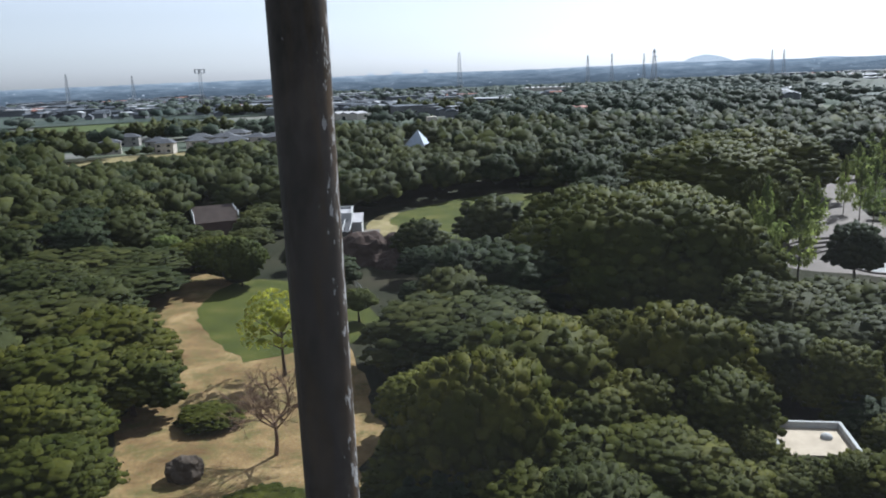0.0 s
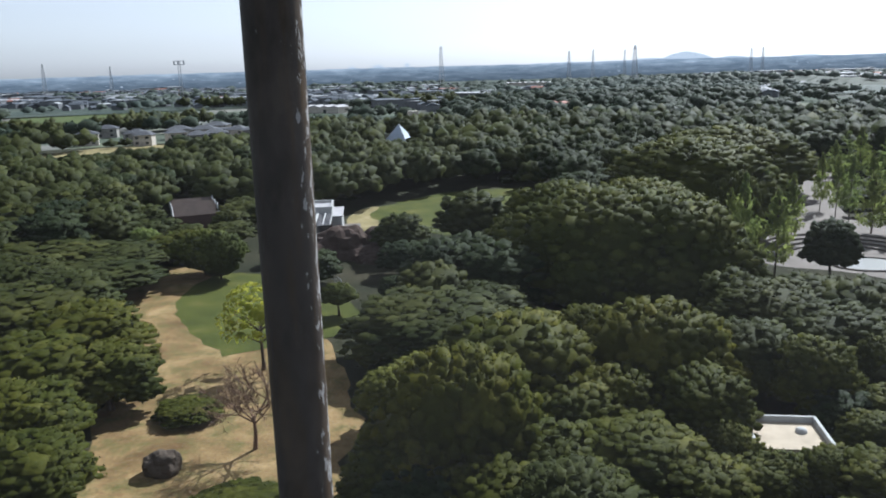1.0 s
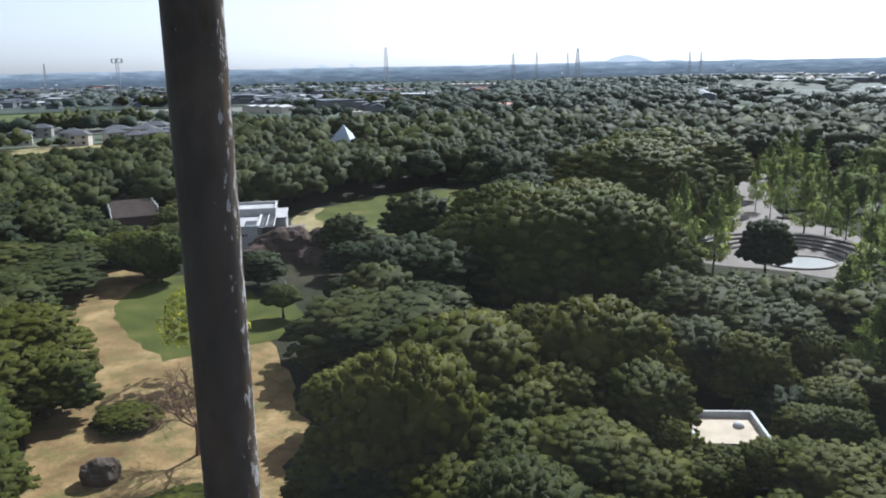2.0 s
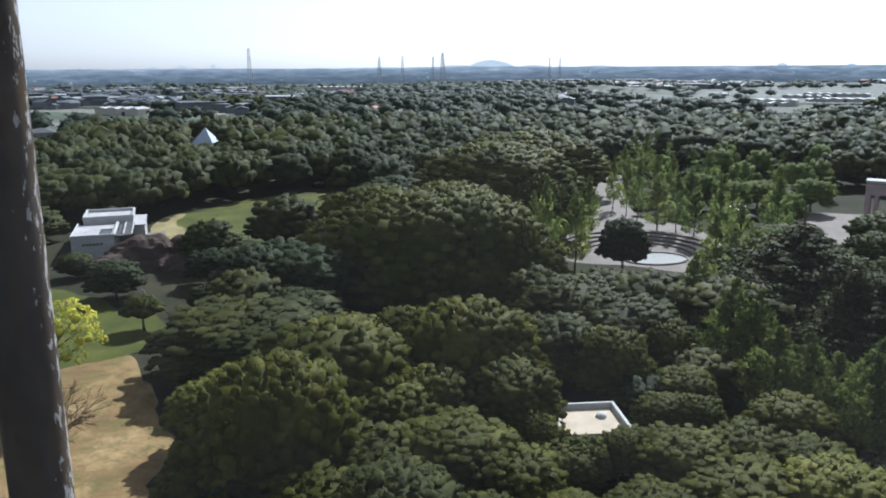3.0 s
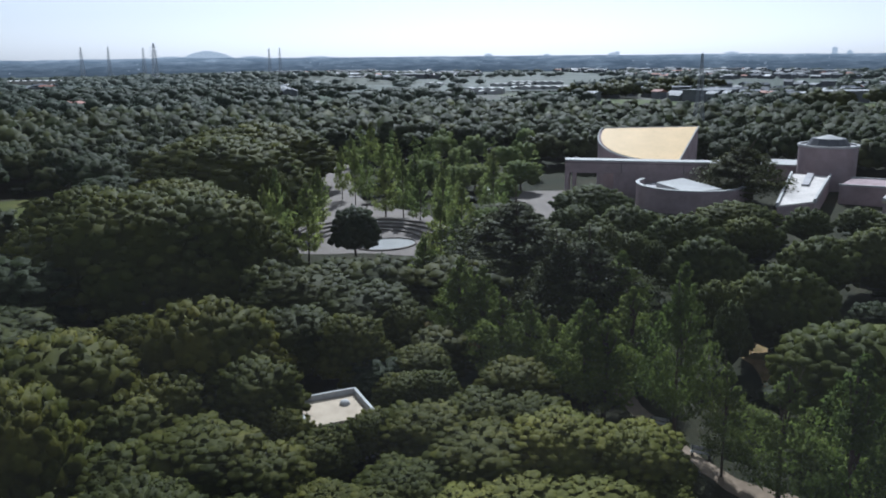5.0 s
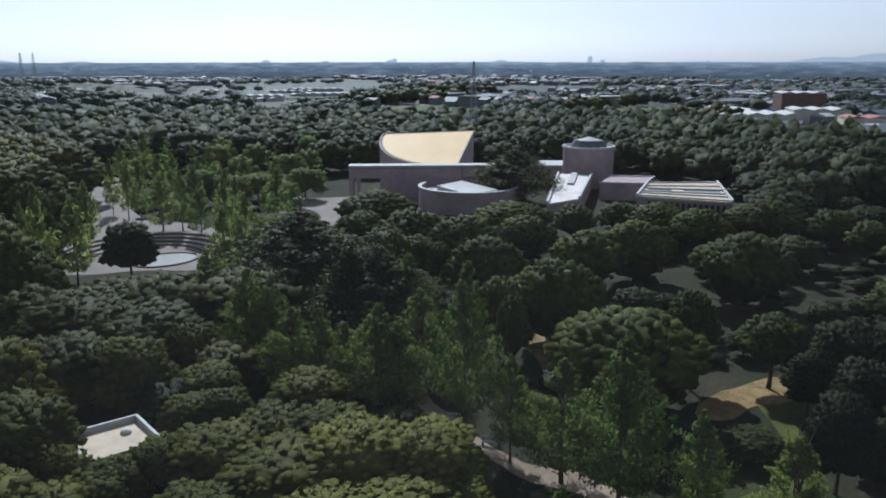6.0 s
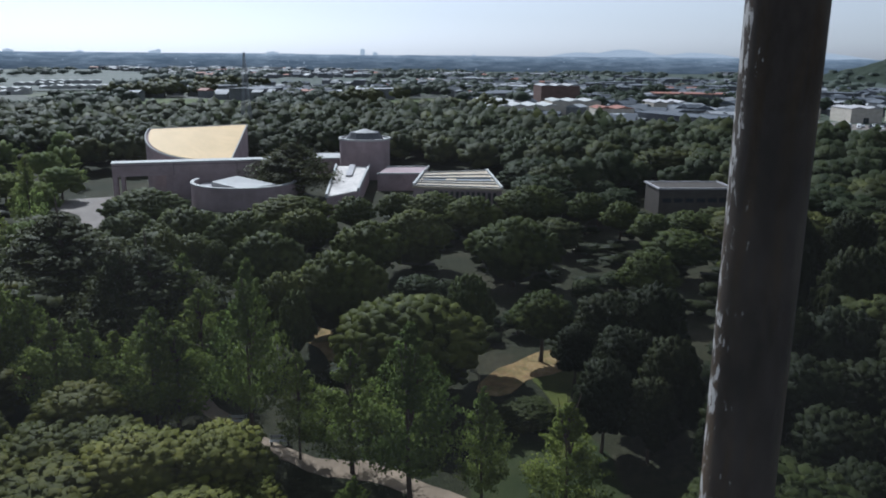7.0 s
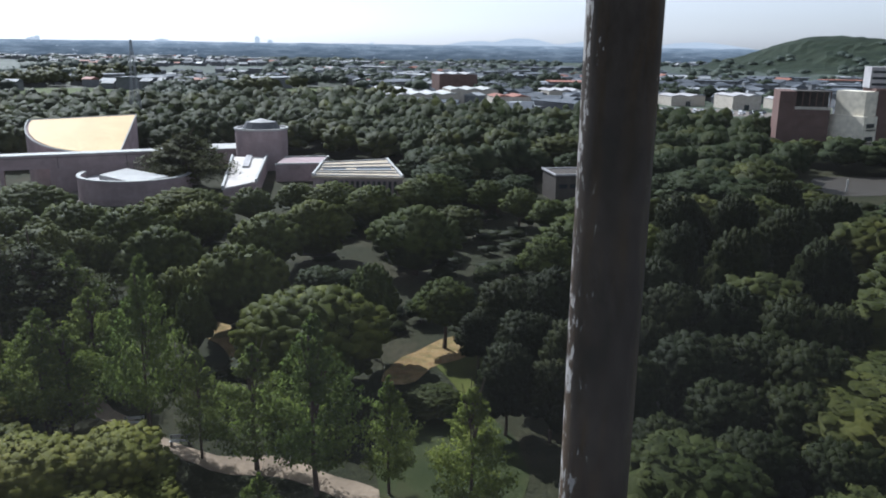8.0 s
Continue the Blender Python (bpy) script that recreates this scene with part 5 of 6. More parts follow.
# ---------------------------------------------------------------- boulder, dead tree
bm = bmesh.new()
bmesh.ops.create_icosphere(bm, subdivisions=4, radius=1.0)
for v in bm.verts:
    w = 1 + 0.22 * noise.noise(v.co * 1.7) + 0.08 * noise.noise(v.co * 5)
    v.co = Vector((v.co.x * 1.75 * w, v.co.y * 1.5 * w, max(-0.1, v.co.z * 1.5 * w + 0.7)))
bk = part("boulder", bm, ROCK)
bk.matrix_basis = pose(-24.6, 67.2, 0)
tagged(bk, "large dark rounded boulder on the bare earth", "rock")


MOUNDROCK = plain("brown_rock", (0.06, 0.043, 0.036), 0.95, scale=0.4, fine=2, relief=0.8)
for k, (x, y, r, h) in enumerate(((-17.0, 152.0, 6.5, 5.6), (-9.5, 154.0, 4.8, 4.8), (-23.0, 147.0, 4.5, 3.2), (-11.0, 146.5, 3.5, 2.8))):
    bm = bmesh.new()
    bmesh.ops.create_icosphere(bm, subdivisions=4, radius=1.0)
    for v in bm.verts:
        w = 1 + 0.3 * noise.noise(v.co * 1.6 + Vector((k * 9, 0, 0))) + 0.14 * noise.noise(v.co * 4.5)
        v.co = Vector((v.co.x * r * w, v.co.y * r * 0.8 * w, max(-0.2, v.co.z * h * w)))
    tagged(part("rock_mound", bm, MOUNDROCK), "brown craggy rock mound of the animal enclosure", "rock", "rock mounds").matrix_basis = pose(x, y, 0)


def fence(points, label):
    root = tagged(empty("fence"), label, "fence", "park fences")
    for a, b in zip(points, points[1:]):
        n = max(2, int(math.dist(a, b) / 1.6))
        for k in range(n):
            x, y = a[0] + (b[0] - a[0]) * k / n, a[1] + (b[1] - a[1]) * k / n
            part("post", boxes((x - 0.06, y - 0.06, 0, x + 0.06, y + 0.06, 1.3)), STEEL, root)
        for z in (0.6, 1.22):
            bm = bmesh.new()
            tube(bm, (*a, z), (*b, z), 0.05, 0.05, 5)
            part("rail", bm, STEEL, root)


fence([(-21.0, 141.0), (-18.0, 136.5), (-15.0, 129.0), (-14.4, 126.5)], "low grey steel fence along the path")
fence([(-4.2, 172.0), (-1.0, 171.5), (4.0, 167.5)], "low grey steel fence below the lawn")


def bench(x, y, turn):
    root = framed("park_bench", x, y, turn, "pale wooden park bench beside the sandy path", "bench")
    for k in range(3):
        part("seat_slat", boxes((-0.9, -0.22 + 0.15 * k, 0.42, 0.9, -0.1 + 0.15 * k, 0.46)), WHITE, root)
    part("back_slat", boxes((-0.9, 0.24, 0.6, 0.9, 0.28, 0.9)), WHITE, root)
    for s in (-0.75, 0.75):
        part("leg", boxes((s - 0.06, -0.2, 0, s + 0.06, 0.28, 0.42)), DARKWALL, root)
        part("upright", boxes((s - 0.04, 0.2, 0.42, s + 0.04, 0.24, 0.9)), DARKWALL, root)
    tagged(root, group="park benches")


bench(57.2, 48.6, -60)
bench(55.7, 42.4, -62)


DEADWOOD = plain("dry_brown_wood", (0.15, 0.095, 0.065), 0.95, scale=1.5, fine=12, relief=0.6)


def dead_tree(x, y, h):
    rng = random.Random(4)
    root = empty("bare_tree", pose(x, y, 0))
    tr = bmesh.new()
    top = Vector((0.1, 0, h * 0.36))
    tube(tr, (0, 0, -0.1), (0.15, 0.05, h * 0.18), 0.24, 0.18, 8)
    tube(tr, (0.15, 0.05, h * 0.18), top, 0.18, 0.15, 8)
    part("trunk", tr, DEADWOOD, root)

    def grow(bm, a, d, length, r, depth):
        b = a + d * length
        tube(bm, a, b, r, r * 0.65, 5 if depth > 2 else 3)
        if depth == 0:
            return
        for _ in range(4 if depth > 1 else 5):
            e = (d + Vector((rng.gauss(0, 0.55), rng.gauss(0, 0.55), rng.gauss(0.12, 0.35)))).normalized()
            grow(bm, b if rng.random() < 0.7 else a.lerp(b, 0.6), e, length * rng.uniform(0.6, 0.85), r * 0.6, depth - 1)

    for k in range(6):
        br = bmesh.new()
        a = 2 * math.pi * k / 6 + rng.uniform(-0.3, 0.3)
        grow(br, top - Vector((0, 0, 0.15 * k)), Vector((math.cos(a) * 0.75, math.sin(a) * 0.75, 0.62)).normalized(), h * 0.23, 0.1, 4)
        part("limb", br, DEADWOOD, root)
    tagged(root, "leafless dead tree with fine spreading twigs on bare earth", "tree")


dead_tree(-17.2, 71.1, 9.3)


# ---------------------------------------------------------------- pylons and masts
def lattice(name, x, y, h, w, arms, label, top_w=0.16, bars=7):
    root = empty(name, pose(x, y, 0, 0, 0, math.degrees(math.atan2(-x, y)) + 20))
    t = w * 0.03
    corners = [(-1, -1), (1, -1), (1, 1), (-1, 1)]

    def at(c, s):
        q = w / 2 * (1 - (1 - top_w) * s)
        return Vector((c[0] * q, c[1] * q, h * s))

    for c in corners:
        bm = bmesh.new()
        tube(bm, at(c, 0), at(c, 1), t, t * 0.6, 5)
        part("leg", bm, STEEL, root)
    bm = bmesh.new()
    for k in range(bars):
        s0, s1 = 1 - (1 - k / bars) ** 1.0, (k + 1) / bars
        for i in range(4):
            a, b = corners[i], corners[(i + 1) % 4]
            tube(bm, at(a, s0), at(b, s1), t * 0.5, t * 0.5, 4)
            tube(bm, at(b, s0), at(a, s1), t * 0.5, t * 0.5, 4)
            tube(bm, at(a, s1), at(b, s1), t * 0.5, t * 0.5, 4)
    part("bracing", bm, STEEL, root)
    for s, half in arms:
        bm = bmesh.new()
        for sx in (-1, 1):
            tube(bm, (0, 0, h * s + h * 0.03), (sx * half, 0, h * s), t * 0.7, t * 0.4, 4)
            tube(bm, (sx * w * 0.1, 0, h * s), (sx * half, 0, h * s), t * 0.7, t * 0.4, 4)
        part("arm", bm, STEEL, root)
    return tagged(root, label, "pylon", "pylons on the plain")


PY = "grey steel lattice power pylon"
for az, d, top, w in ((14.27, 1100, 53, 9), (9.9, 1650, 55, 8), (11.5, 1680, 57, 7), (13.6, 1700, 55, 7), (21.6, 1650, 51, 7), (22.3, 1700, 52, 7), (-24.5, 1650, 57, 8), (-20.6, 1700, 51, 7)):
    lattice("power_pylon", d * math.sin(radians(az)), d * math.cos(radians(az)), top, w, ((0.7, w * 0.75), (0.8, w * 0.65), (0.9, w * 0.55)), PY)
lattice("radio_mast", 1600 * math.sin(radians(1.15)), 1600 * math.cos(radians(1.15)), 70, 9, (), "tall slender lattice radio mast", 0.35, 9)
lattice("lattice_mast", 262.0, 214.0, 35.0, 4.2, (), "grey steel lattice mast rising from the woods", 0.12, 9)
fl = framed("floodlight_mast", 900 * math.sin(radians(-16.35)), 900 * math.cos(radians(-16.35)), 16.0, "tall pole with a rack of floodlights", "mast")
bm = bmesh.new()
for sx in (-1.2, 1.2):
    tube(bm, (sx, 0, 0), (sx, 0, 47), 0.35, 0.25, 6)
for k in range(9):
    tube(bm, (-1.2, 0, 5 + 5 * k), (1.2, 0, 7.5 + 5 * k), 0.15, 0.15, 4)
part("pole", bm, STEEL, fl)
part("rack", boxes((-5.5, -0.5, 43, 5.5, 0.5, 43.6), (-5.5, -0.5, 46.6, 5.5, 0.5, 47.2), (-5.4, -0.3, 43.6, -4.2, 0.3, 46.6), (-1.2, -0.3, 43.6, 0.2, 0.3, 46.6), (4.0, -0.3, 43.6, 5.4, 0.3, 46.6)), STEEL, fl)


# ---------------------------------------------------------------- houses and the plain
def house(x, y, turn, w, d, h, wall_mat, roof_mat, label):
    root = framed("house", x, y, turn, label, "house")
    wall = part("wall", boxes((-w / 2, -d / 2, 0, w / 2, d / 2, h)), wall_mat, root)
    bm = bmesh.new()
    e, rise = 0.7, 2.0
    lo = [bm.verts.new(p) for p in ((-w / 2 - e, -d / 2 - e, h), (w / 2 + e, -d / 2 - e, h), (w / 2 + e, d / 2 + e, h), (-w / 2 - e, d / 2 + e, h))]
    k = max(0.3, (w - d) / 2)
    hi = [bm.verts.new((-k, 0, h + rise)), bm.verts.new((k, 0, h + rise))]
    for f in ((lo[0], lo[1], hi[1], hi[0]), (lo[1], lo[2], hi[1]), (lo[2], lo[3], hi[0], hi[1]), (lo[3], lo[0], hi[0]), lo[::-1]):
        bm.faces.new(f)
    part("roof", bm, roof_mat, root)
    for sx in (-0.3, 0.25):
        for z in (1.0, 3.6):
            part("window", boxes((sx * w - 0.8, -d / 2 - 0.05, z, sx * w + 0.8, -d / 2 + 0.02, z + 1.1)), GLASSDARK, wall)
    return root


HOUSEWALL = plain("dull_house_wall", (0.26, 0.245, 0.225), 0.9)
HOUSES = [(-173, 420, 20, 10, 8), (-150, 426, -8, 11, 9), (-134, 446, 14, 12, 9), (-128, 420, 30, 10, 8), (-117, 432, 5, 13, 9), (-106, 412, 18, 12, 9),
          (-99, 430, -12, 11, 8), (-112, 402, 25, 9, 7), (-88, 418, 12, 11, 9), (-141, 410, 2, 9, 7), (-182, 470, 10, 11, 8), (-120, 470, -5, 14, 10)]
for k, (x, y, a, w, d) in enumerate(HOUSES):
    house(x, y, a, w, d, 5.4 if k % 4 else 6.0, HOUSEWALL if k % 3 else CREAM, SLATE, "two-storey house with a grey tiled hip roof")
wh = framed("warehouse", -118.0, 455.0, 8.0, "long grey-roofed shed among houses", "warehouse")
part("wall", boxes((-10, -6, 0, 14, 6, 4)), HOUSEWALL, wh)
part("roof", boxes((-10.4, -6.4, 4, 14.4, 6.4, 4.5), bevel=0.1), SLATE, wh)

SHEDS = [(512, 795, -48, 18, 14, 4), (454, 619, -46, 36, 16, 5), (562, 717, -47, 44, 14, 4), (540, 634, -47, 48, 18, 4), (624, 749, -48, 64, 14, 4),
         (327, 360, -44, 14, 10, 5), (336, 346, -44, 11, 10, 5), (502, 204, -45, 18, 40, 6), (445, 607, -23, 30, 10, 3), (548, 650, -23, 61, 14, 3)]
STORES = [(438, 178, -61, 15, 24, 7), (456, 163, -60, 27, 30, 7), (496, 151, -60, 30, 26, 8), (554, 105, -59, 24, 24, 6), (520, -8, -61, 18, 22, 8), (530, -40, -62, 24, 26, 6),
          (534, 25, -61, 22, 20, 6), (153, 1232, -25, 90, 16, 6), (556, 1044, -25, 61, 20, 7), (-558, 1109, -37, 117, 16, 6), (-77, 663, -34, 28, 14, 5), (-84, 676, -22, 37, 14, 5)]


def shed(name, row, wall_mat, roof_mat, label, category, group):
    x, y, turn, w, d, h = row
    root = framed(name, x, y, turn, label, category)
    part("wall", boxes((-w / 2, -d / 2, 0, w / 2, d / 2, h)), wall_mat, root)
    bm = bmesh.new()
    bays = max(1, round(w / 9))
    for k in range(bays):
        x0, x1 = -w / 2 - 0.3 + (w + 0.6) * k / bays, -w / 2 - 0.3 + (w + 0.6) * (k + 1) / bays
        xm = (x0 + x1) / 2
        v = [bm.verts.new(p) for p in ((x0, -d / 2 - 0.4, h), (xm, -d / 2 - 0.4, h + 1.1), (x1, -d / 2 - 0.4, h), (x0, d / 2 + 0.4, h), (xm, d / 2 + 0.4, h + 1.1), (x1, d / 2 + 0.4, h))]
        for f in ((0, 1, 4, 3), (1, 2, 5, 4), (0, 2, 1), (3, 4, 5)):
            bm.faces.new([v[i] for i in f])
    bmesh.ops.recalc_face_normals(bm, faces=bm.faces)
    part("roof", bm, roof_mat, root)
    part("door", boxes((-1.6, -d / 2 - 0.06, 0, 1.6, -d / 2 + 0.02, min(3, h - 0.5))), GLASSDARK, root)
    tagged(root, group=group)


for row in SHEDS:
    shed("greenhouse", row, WHITE, WHITE, "long white greenhouse on the far fields", "greenhouse", "greenhouses")
for row in STORES:
    shed("warehouse", row, CREAM, WHITE if row[0] > 0 and row[1] > 140 else GREYROOF, "pale-roofed warehouse at the edge of town", "warehouse", "warehouses")
shed("red_roofed_hall", (438, 111, -61, 20, 18, 8), CREAM, REDROOF, "cream hall with a red tiled roof", "building", "warehouses")
shed("brown_block", (577, 188, -58, 28, 26, 14), BROWNBRICK, GREYROOF, "brown multi-storey block beyond the woods", "building", "warehouses")
shed("brown_block", (95, 597, -22, 15, 16, 6), BROWNBRICK, REDROOF, "low brown-roofed house among trees", "building", "warehouses")
LANDMARKS = SHEDS + STORES + [(438, 111, -61, 20, 18, 8), (577, 188, -58, 28, 26, 14)]

CARPARK = [(468.0, 40.0), (500.0, 38.0), (492.0, -30.0), (462.0, -30.0)]
sheet("car_park", CARPARK, 0.12, PAVING, "pale asphalt car park at the edge of town", "paving", 0.3, 8.0, seed=40)
CARPAINT = [plain("white_car_paint", (0.7, 0.7, 0.7), 0.25, vary=0.05), plain("silver_car_paint", (0.42, 0.43, 0.45), 0.25, 0.4, vary=0.05), plain("dark_car_paint", (0.04, 0.045, 0.06), 0.25, vary=0.05)]


def parked_car(x, y, turn, paint, label):
    root = framed("parked_car", x, y, turn, label, "car")
    root.location.z = 0.12
    tagged(root, group="cars in the car park")
    bm = bmesh.new()
    side = ((-2.1, 0.35), (2.1, 0.35), (2.15, 0.8), (1.2, 0.95), (0.6, 1.5), (-1.2, 1.5), (-1.9, 1.0), (-2.15, 0.9))
    rows = [[bm.verts.new((px, w * (0.82 if pz > 1.2 else 1.0), pz)) for px, pz in side] for w in (-0.85, 0.85)]
    for k in range(len(side)):
        q = (k + 1) % len(side)
        bm.faces.new((rows[0][k], rows[0][q], rows[1][q], rows[1][k]))
    bm.faces.new(rows[0][::-1])
    bm.faces.new(rows[1])
    bmesh.ops.recalc_face_normals(bm, faces=bm.faces)
    body = part("body", bm, paint, root)
    part("windscreen", prism([(0.66, -0.66), (1.12, -0.76), (1.12, 0.76), (0.66, 0.66)], 0.9, 1.0, [1.5, 1.06, 1.06, 1.5]), GLASSDARK, body, "dark windscreen")
    for wx in (-1.3, 1.3):
        for wy in (-0.8, 0.8):
            bm = bmesh.new()
            tube(bm, (wx, wy - 0.1, 0.33), (wx, wy + 0.1, 0.33), 0.33, 0.33, 10)
            part("wheel", bm, DARKWALL, root)
    return root


rng = random.Random(77)
for k in range(36):
    u, v = (k % 12) / 12 + rng.uniform(-0.02, 0.02), k // 12
    tone = rng.choice((0, 0, 1, 1, 2))
    parked_car(472.0 + 7.5 * v - 4 * u, 36.0 - 62.0 * u, 8.0 + rng.choice((0, 180)), CARPAINT[tone], ("white", "silver grey", "dark")[tone] + " parked car on pale asphalt")

def plain_material():
    m = Mat("patchwork_plain", 0.95)
    cells = m.node("ShaderNodeTexVoronoi", Scale=0.02)
    m.link(m.geo.outputs["Position"], cells.inputs["Vector"])
    tone = m.node("ShaderNodeSeparateColor")
    m.link(cells.outputs["Color"], tone.inputs[0])
    plots = m.ramp(tone.outputs[0], [(0.0, (0.05, 0.066, 0.045)), (0.4, (0.075, 0.09, 0.065)), (0.6, (0.11, 0.115, 0.1)), (0.85, (0.16, 0.155, 0.14)), (1.0, (0.09, 0.11, 0.06))])
    m.base(m.mix(1.0, plots, m.ramp(m.noise(0.12, 5), [(0.3, (0.6, 0.6, 0.6)), (0.7, (1.25, 1.25, 1.25))]), "MULTIPLY"))
    return m.m


bm = bmesh.new()
ring = [[bm.verts.new((d * math.sin(radians(-46 + 2 * k)), d * math.cos(radians(-46 + 2 * k)), 0.05)) for k in range(82)] for d in (440.0, 620.0, 830.0)]
for a, b in zip(ring, ring[1:]):
    for k in range(81):
        bm.faces.new((a[k], a[k + 1], b[k + 1], b[k]))
bmesh.ops.recalc_face_normals(bm, faces=bm.faces)
tagged(part("open_plain", bm, plain_material()), "patchwork of fields, yards and streets on the plain", "ground", kind="structure")

FIELDS = [
    ("straw_field", STRAW, [(-185, 362), (-160, 362), (-122, 398), (-128, 412), (-160, 400)]),
    ("straw_field", STRAW, [(-330, 560), (-225, 565), (-215, 600), (-330, 640)]),
    ("green_field", FIELD, [(-330, 650), (-215, 620), (-250, 780), (-360, 800)]),
    ("green_field", FIELD, [(410, 440), (470, 470), (500, 400), (430, 345), (380, 325), (395, 390)]),
    ("green_field", FIELD, [(470, 330), (540, 330), (620, 280), (540, 250), (500, 290)]),
    ("green_field", FIELD, [(560, 540), (700, 560), (760, 430), (640, 400)]),
]
for k, (name, mat, p) in enumerate(FIELDS):
    sheet(name, p, 0.1, mat, "open farm field beyond the woods", "field", 4.0, 15.0, seed=20 + k)


TOWNWALL = plain("grey_town_wall", (0.15, 0.155, 0.165), 0.9)
TOWNSLATE = plain("grey_blue_roof_tile", (0.085, 0.095, 0.11), 0.6, scale=0.3)
TOWNWHITE = plain("pale_metal_roof", (0.3, 0.31, 0.32), 0.6, scale=0.3)


def town():
    """Roofs of the far town, past counting: walls and gabled or flat roofs, joined by colour."""
    rng = random.Random(9)
    lots = {"wall": [], "slate": [], "white": [], "red": []}

    def blockpiece(x, y, a, w, d, z0, h, ridge):
        c, s = math.cos(a), math.sin(a)
        co = [(-w / 2, -d / 2, z0), (w / 2, -d / 2, z0), (w / 2, d / 2, z0), (-w / 2, d / 2, z0), (-w / 2, -d / 2, h), (w / 2, -d / 2, h), (w / 2, d / 2, h), (-w / 2, d / 2, h),
              (-w / 2, 0, h + ridge), (w / 2, 0, h + ridge)]
        v = np.array([(p * c - q * s + x, p * s + q * c + y, z) for p, q, z in co])
        f = np.array([(0, 1, 5), (0, 5, 4), (1, 2, 6), (1, 6, 5), (2, 3, 7), (2, 7, 6), (3, 0, 4), (3, 4, 7), (4, 5, 9), (4, 9, 8), (6, 7, 8), (6, 8, 9), (5, 6, 9), (7, 4, 8)])
        return v, f

    def add(x, y, big):
        a = rng.uniform(0, 3.14)
        w, d = (rng.uniform(18, 55), rng.uniform(14, 30)) if big else (rng.uniform(8, 14), rng.uniform(7, 10))
        h = rng.uniform(5, 9) if big else rng.uniform(3.5, 6.5)
        lots["wall"].append(blockpiece(x, y, a, w, d, 0, h, 0.01))
        kind = "white" if rng.random() < (0.3 if big else 0.1) else "red" if rng.random() < 0.06 else "slate"
        lots[kind].append(blockpiece(x, y, a, w * 1.08, d * 1.1, h, h + 0.3, 0.4 if big else rng.uniform(1.2, 2.2)))

    for _ in range(5200):
        az, d = radians(rng.uniform(-38, 108)), 480 + 1240 * rng.random() ** 0.85
        x, y = d * math.sin(az), d * math.cos(az)
        dens = noise.noise(Vector((x * 0.0022, y * 0.0022, 3.1)))
        deg = math.degrees(az)
        wooded = 0.28 if (2 < deg < 22 and d < 1300) or (22 <= deg < 34 and d < 700) else 0.12 if (34 <= deg < 66 and d < 800) else 0.0
        if 5 < deg < (22 if d > 720 else 30) and d < 1000:
            continue
        if dens < -0.05 + wooded or inside(CARPARK, x, y) or any(inside(p, x, y) for _, _, p in FIELDS):
            continue
        add(x, y, rng.random() < 0.09)
    for _ in range(700):
        az, d = radians(rng.uniform(66, 106)), 310 + 600 * rng.random()
        x, y = d * math.sin(az), d * math.cos(az)
        if d > (450 - 5 * max(0, math.degrees(az) - 60) if az < radians(84) else 500) and math.hypot(x - 305, y + 35) > 45 and not inside(CARPARK, x, y) and not inside(CARPARK, x * 1.06, y * 1.06) and not any(inside(p, x, y) for _, _, p in FIELDS) and all(math.hypot(x - q[0], y - q[1]) > 26 for q in LANDMARKS):
            add(x, y, rng.random() < 0.07)
    return lots


for key, pieces in town().items():
    mat = {"wall": TOWNWALL, "slate": TOWNSLATE, "white": TOWNWHITE, "red": REDROOF}[key]
    tagged(raw_part("far_town_" + ("walls" if key == "wall" else key + "_roofs"), *join(pieces), None, mat), "houses and sheds of the far town", "town", kind="stuff")


def hill_height(x, y):
    """Wooded rises on the plain."""
    z = 0.0
    for az, d, h, w, l in ((19.5, 1000, 5, 70, 140), (94.8, 1550, 44, 190, 115), (101.0, 1550, 39, 220, 130), (-15, 2600, 22, 400, 900), (5, 3300, 26, 500, 1500), (27, 2600, 18, 300, 700), (24.5, 1000, 6, 80, 120)):
        cx, cy = d * math.sin(radians(az)), d * math.cos(radians(az))
        r, t = (x * math.sin(radians(az)) + y * math.cos(radians(az)) - d) / w, (x * math.cos(radians(az)) - y * math.sin(radians(az))) / l
        z += h * math.exp(-(r * r + t * t))
    return z


